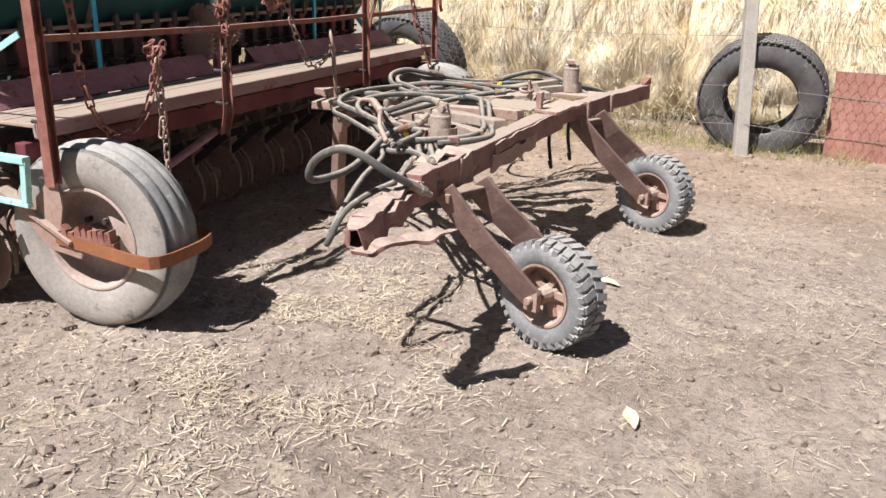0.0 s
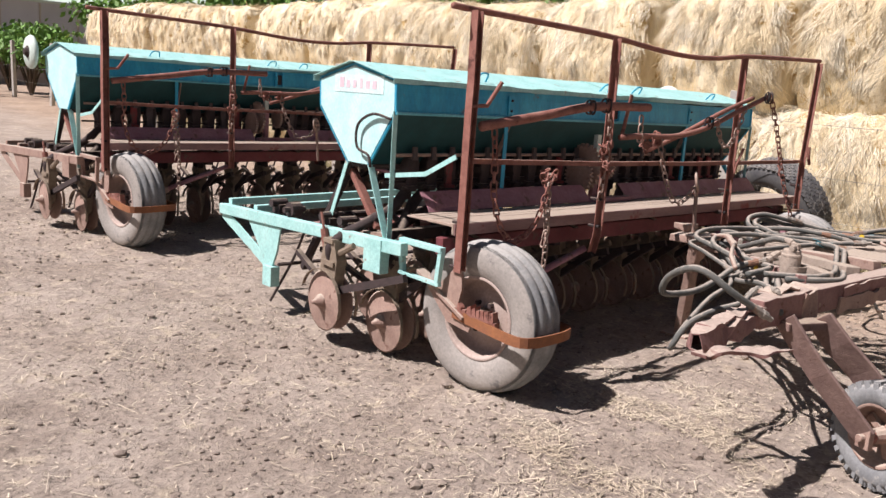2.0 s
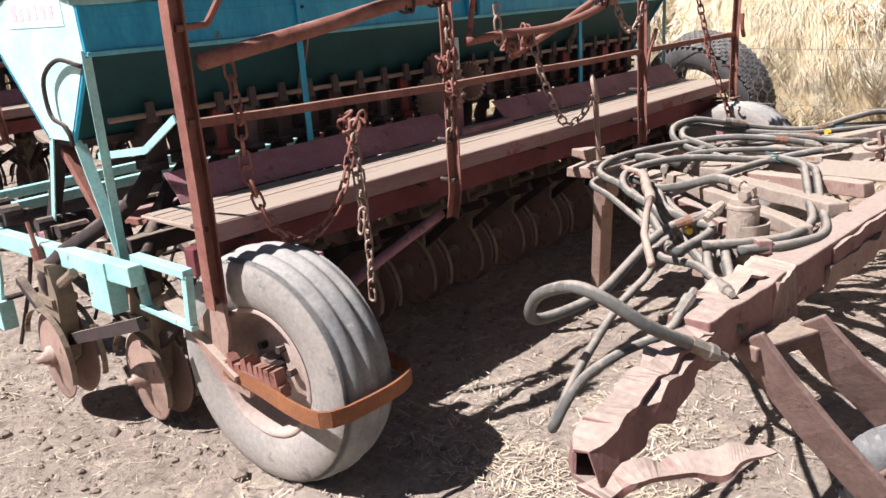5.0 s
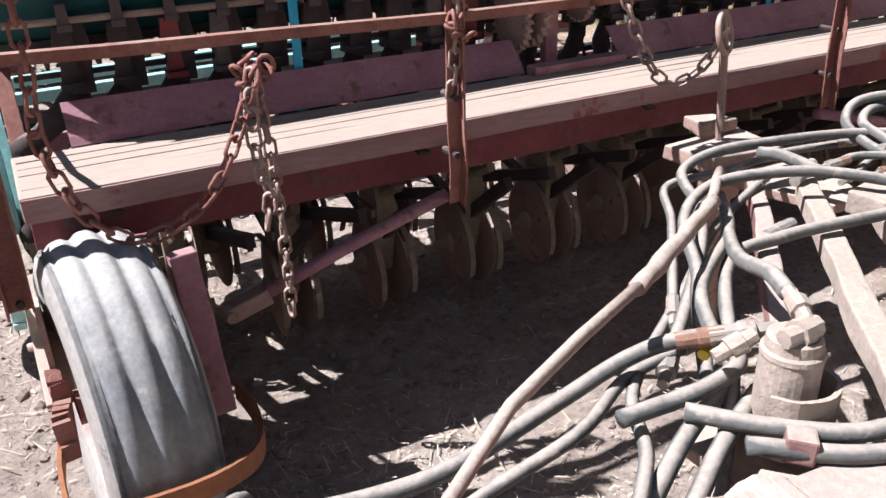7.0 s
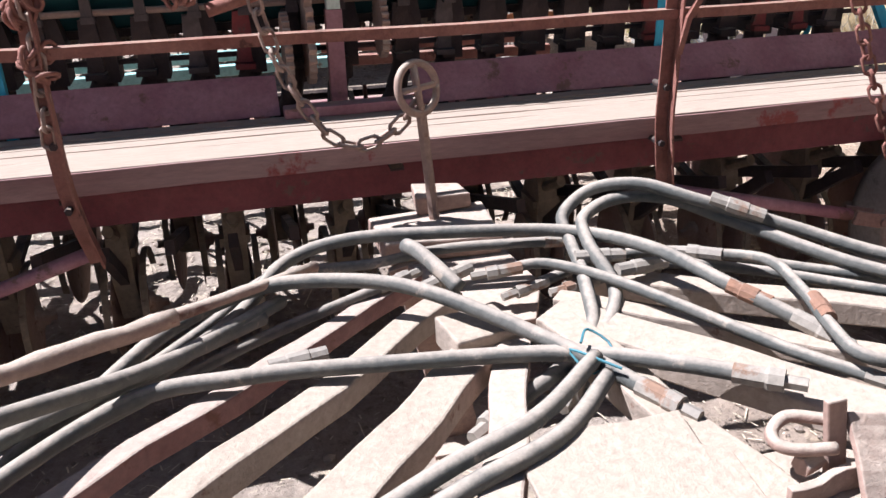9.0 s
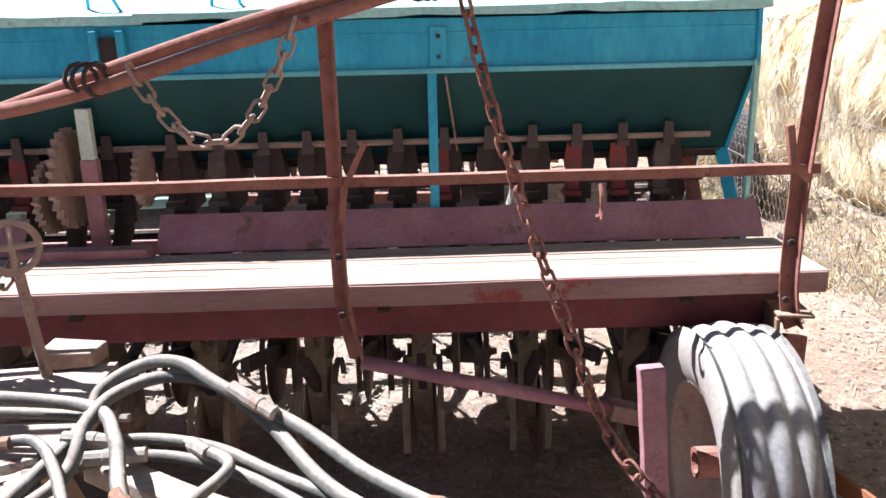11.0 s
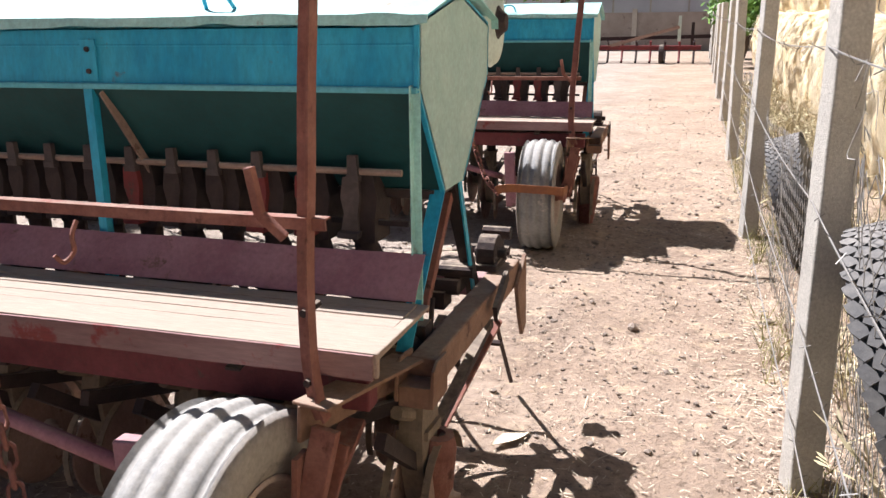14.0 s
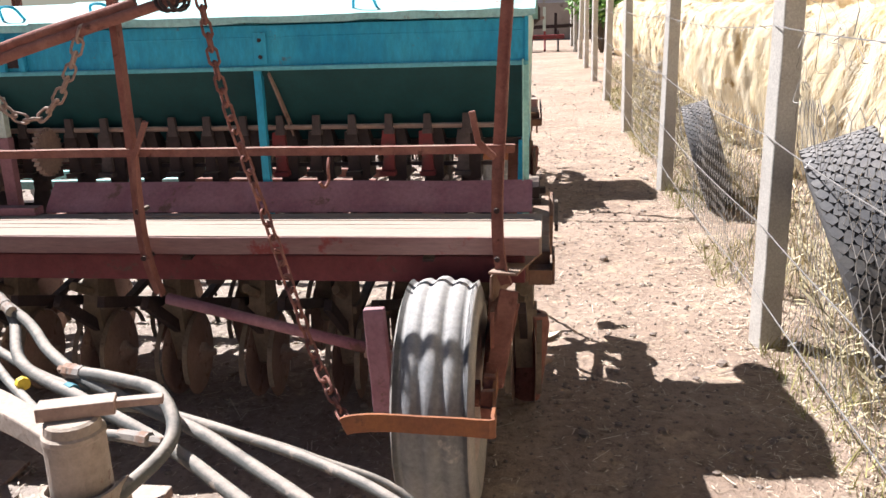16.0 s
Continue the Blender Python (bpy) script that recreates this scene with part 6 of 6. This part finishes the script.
wall = thing("boundary_wall", "grey concrete panel wall across the far yard", "wall")
wall["kind"] = "structure"
for k in range(13):
    x0 = -26 + k * 4.0
    part("panel", Geo().box((x0 + 0.06, 36.0, 0.55), (x0 + 3.94, 36.1, 2.35)).box((x0 + 0.06, 35.96, 1.35), (x0 + 3.94, 36.0, 1.42)), OLD_PANEL, wall)
    part("panel_post", Geo().box((x0 - 0.1, 35.92, 0.5), (x0 + 0.1, 36.12, 2.5)), CONCRETE, wall)
barn = thing("barn", "pale blue-grey sheet metal barn with a white roof", "barn")
part("barn_wall", Geo().box((-6, 46, 0.5), (24, 56, 5.0)), WALL, barn)
part("barn_roof", Geo().prism([(45.4, 4.95), (51, 7.2), (56.6, 4.95), (56.6, 5.1), (51, 7.4), (45.4, 5.1)], yz(-6.4), 30.8), PALE, barn)
for k in range(15):
    part("barn_rib", Geo().box((-6 + k * 2.0, 45.94, 0.5), (-5.92 + k * 2.0, 46.0, 4.95)), CONCRETE, barn)

# a red cultivator parked far down the yard
cv = thing("cultivator", "old red cultivator frame parked by the far wall", "cultivator", "", pose(2.95, 27.0, ground_height(3, 27.0)))
for y in (0.0, 0.7):
    part("frame_bar", Geo().box((-2.2, y - 0.08, 0.42), (1.9, y + 0.08, 0.56)), RED_PAINT, cv, bevel=0.01)
part("tow_bar", Geo().bar((-1.2, 0, 0.5), (1.2, -0.2, 1.15), 0.12, 0.10), RUST_DUSTY, cv)
part("tool_bar", Geo().bar((-2.4, 0.9, 0.75), (2.2, 0.9, 0.85), 0.12, 0.12).bar((-1.9, 0.9, 0.4), (-1.9, 0.9, 1.4), 0.1, 0.1, (0, 1, 0)).bar((1.6, 0.9, 0.4), (1.6, 0.9, 1.3), 0.1, 0.1, (0, 1, 0)), RUST_AND_SHADE, cv)
part("upright", Geo().box((1.15, -0.2, 0.7), (1.25, -0.1, 1.5)), PALE, cv)
for k in range(9):
    part("tine", Geo().tube(curve([(-2.0 + k * 0.46, 0.0, 0.7), (-2.0 + k * 0.46, 0.25, 0.5), (-2.0 + k * 0.46, 0.1, 0.15), (-2.0 + k * 0.46, -0.05, 0.02)], 3), 0.04, 6), RED_PAINT if k % 2 else RUST_AND_SHADE, cv)
for x in (-1.6, 0.6):
    part("wheel", Geo().tube([(x, -0.3, 0.3), (x + 0.15, -0.3, 0.3)], 0.3, 18), RUST_AND_SHADE, cv, bevel=0.02)


# ---- litter on the ground ----
def surface(x, y):
    return ground_height(x, y) + relief(x, y)


def build_litter():
    rnd = random.Random(5)
    g = Geo()
    made = 0
    while made < 88000:
        x, y = rnd.uniform(-4, 6.6), rnd.uniform(-4.2, 9)
        dense = 0.30 + 0.8 * max(0, noise.noise((x * 0.9, y * 0.9, 8)) + 0.10)
        if x > 3.9:
            dense *= 0.45
        if x > 5.1:
            dense += 0.6
        if x > 6.0:
            dense += 1.0
        if rnd.random() > dense:
            continue
        made += 1
        a = rnd.uniform(0, math.pi * 2)
        l = rnd.uniform(0.005, 0.025) if rnd.random() < 0.72 else min(0.16, 0.02 + rnd.expovariate(1 / 0.03))
        w = rnd.uniform(0.0010, 0.0023)
        d = Vector((math.cos(a), math.sin(a), rnd.gauss(0, 0.10)))
        p = Vector((x, y, surface(x, y) + 0.008 + rnd.uniform(0, 0.008)))
        s = Vector((-d.y, d.x, 0)) * w
        q = p + d * l
        g.add([p - s, p + s, q + s, q - s], [(0, 1, 2, 3)])
    for k in range(36000):
        if k < 18000:
            x, y = rnd.uniform(5.25, 6.8), rnd.uniform(-4.5, 12)
        elif k < 22000:
            x, y = rnd.uniform(4.1, 5.5), rnd.uniform(-2.0, 12)
        else:
            x, y = rnd.gauss(0.35, 0.6), rnd.gauss(-1.0, 0.45)
            if noise.noise((x * 2.2, y * 2.2, 61)) < 0.08 or y < -2.1 or rnd.random() < 0.45:
                continue
        a = rnd.uniform(0, math.pi * 2)
        l, w = rnd.uniform(0.006, 0.03) if 18000 <= k < 22000 else rnd.uniform(0.01, 0.07), rnd.uniform(0.0009, 0.0022)
        d = Vector((math.cos(a), math.sin(a), rnd.gauss(0, 0.12)))
        p = Vector((x, y, surface(x, y) + 0.006 + rnd.uniform(0, 0.01)))
        s = Vector((-d.y, d.x, 0)) * w
        q = p + d * l
        g.add([p - s, p + s, q + s, q - s], [(0, 1, 2, 3)])
    tagged(part("straw_litter", g, STRAW_LITTER), "thin broken straw scattered over the soil", "straw", kind="stuff")
    ico = [(0, 0, 1), (0.89, 0, 0.45), (0.28, 0.85, 0.45), (-0.72, 0.53, 0.45), (-0.72, -0.53, 0.45), (0.28, -0.85, 0.45),
           (0.72, 0.53, -0.45), (-0.28, 0.85, -0.45), (-0.89, 0, -0.45), (-0.28, -0.85, -0.45), (0.72, -0.53, -0.45), (0, 0, -1)]
    tri = [(0, 1, 2), (0, 2, 3), (0, 3, 4), (0, 4, 5), (0, 5, 1), (1, 6, 2), (2, 7, 3), (3, 8, 4), (4, 9, 5), (5, 10, 1),
           (6, 7, 2), (7, 8, 3), (8, 9, 4), (9, 10, 5), (10, 6, 1), (11, 7, 6), (11, 8, 7), (11, 9, 8), (11, 10, 9), (11, 6, 10)]
    g = Geo()
    made = 0
    while made < 19000:
        x, y = (rnd.uniform(-3.6, 5.4), rnd.uniform(-3.8, 7)) if made < 15500 else (rnd.uniform(3.6, 5.4), rnd.uniform(-1.5, 16))
        dense = 0.25 + 0.8 * max(0, noise.noise((x * 1.1, y * 1.1, 21)))
        if -1.8 < x < 0.6 and -1.3 < y < 1.6:
            dense += 0.7
        if rnd.random() > dense:
            continue
        made += 1
        r = min(0.034, 0.003 + rnd.expovariate(1 / (0.0046 if made < 15500 else 0.0030)))
        c = Vector((x, y, surface(x, y) + r * 0.25))
        g.add([c + Vector((px * rnd.uniform(0.7, 1.2), py * rnd.uniform(0.7, 1.2), pz * rnd.uniform(0.5, 0.8))) * r for px, py, pz in ico], tri)
    tagged(part("soil_clods", g, CLOD), "loose crumbled lumps of dry soil", "clods", kind="stuff")
    g = Geo()
    for _ in range(14000):
        y = rnd.uniform(-5, 14)
        x = 5.3 + abs(rnd.gauss(0, 0.55))
        if x > 6.6 or noise.noise((x * 1.2, y * 0.9, 30)) < -0.25:
            continue
        h = rnd.uniform(0.03, 0.16)
        a = rnd.uniform(0, 6.28)
        p = Vector((x, y, surface(x, y) - 0.005))
        s = Vector((math.cos(a), math.sin(a), 0)) * rnd.uniform(0.002, 0.004)
        q = p + Vector((rnd.gauss(0, 0.5), rnd.gauss(0, 0.5), 1)) * h
        g.add([p - s, p + s, q], [(0, 1, 2)])
    tagged(part("dry_grass", g, GRASS), "yellowing grass along the fence line", "grass", kind="stuff")
    g = Geo()
    for _ in range(1500):
        y = rnd.uniform(-4.5, 18)
        x = rnd.uniform(5.55, 6.75)
        if noise.noise((x * 1.5, y * 0.8, 44)) < -0.05:
            continue
        base = Vector((x, y, ground_height(x, y) - 0.01))
        for _ in range(rnd.randint(3, 8)):
            h = rnd.uniform(0.12, 0.55)
            lean = Vector((rnd.gauss(-0.1, 0.35), rnd.gauss(0, 0.35), 1)) * h
            a = rnd.uniform(0, 6.28)
            s = Vector((math.cos(a), math.sin(a), 0)) * rnd.uniform(0.002, 0.005)
            mid = base + lean * 0.55 + Vector((rnd.gauss(0, 0.03), rnd.gauss(0, 0.03), 0))
            tip = base + lean
            g.add([base - s, base + s, mid + s * 0.8, mid - s * 0.8, tip], [(0, 1, 2, 3), (3, 2, 4)])
            for _ in range(3):
                q = base.lerp(tip, rnd.uniform(0.4, 1.0))
                e = Vector((rnd.gauss(0, 1), rnd.gauss(0, 1), rnd.gauss(0.3, 0.6))) * 0.05
                g.add([q, q + e + s * 2, q + e * 1.6, q + e - s * 2], [(0, 1, 2, 3)])
    tagged(part("dry_weeds", g, WEED), "pale dry weeds between the fence and bales", "weeds", kind="stuff")
    for x, y, a, l in ((0.28, -2.43, 0.4, 0.15), (1.60, -2.07, 1.2, 0.14), (4.28, 1.42, 0.9, 0.20), (5.0, -1.6, 0.1, 0.08)):
        g = Geo()
        n = 8
        for i in range(n + 1):
            u = i / n
            w = 0.028 * math.sin(math.pi * min(1, u * 0.94 + 0.04)) * l / 0.15
            g.v += [(u * l - l / 2, -w, 0.016 + 0.008 * math.sin(u * 3)), (u * l - l / 2, 0, 0.010 + 0.008 * math.sin(u * 3)), (u * l - l / 2, w, 0.014 + 0.008 * math.sin(u * 5))]
        g.f = [(3 * i + j, 3 * i + 3 + j, 3 * i + 4 + j, 3 * i + 1 + j) for i in range(n) for j in range(2)]
        ob = part("dry_husk", g, STRAW_LITTER)
        ob.modifiers.new("thick", "SOLIDIFY").thickness = 0.002
        ob.location, ob.rotation_euler = (x, y, surface(x, y)), (0, 0, a)
        tagged(ob, "pale dry maize husk lying on the soil", "husk", "dry husks on the ground")


build_litter()
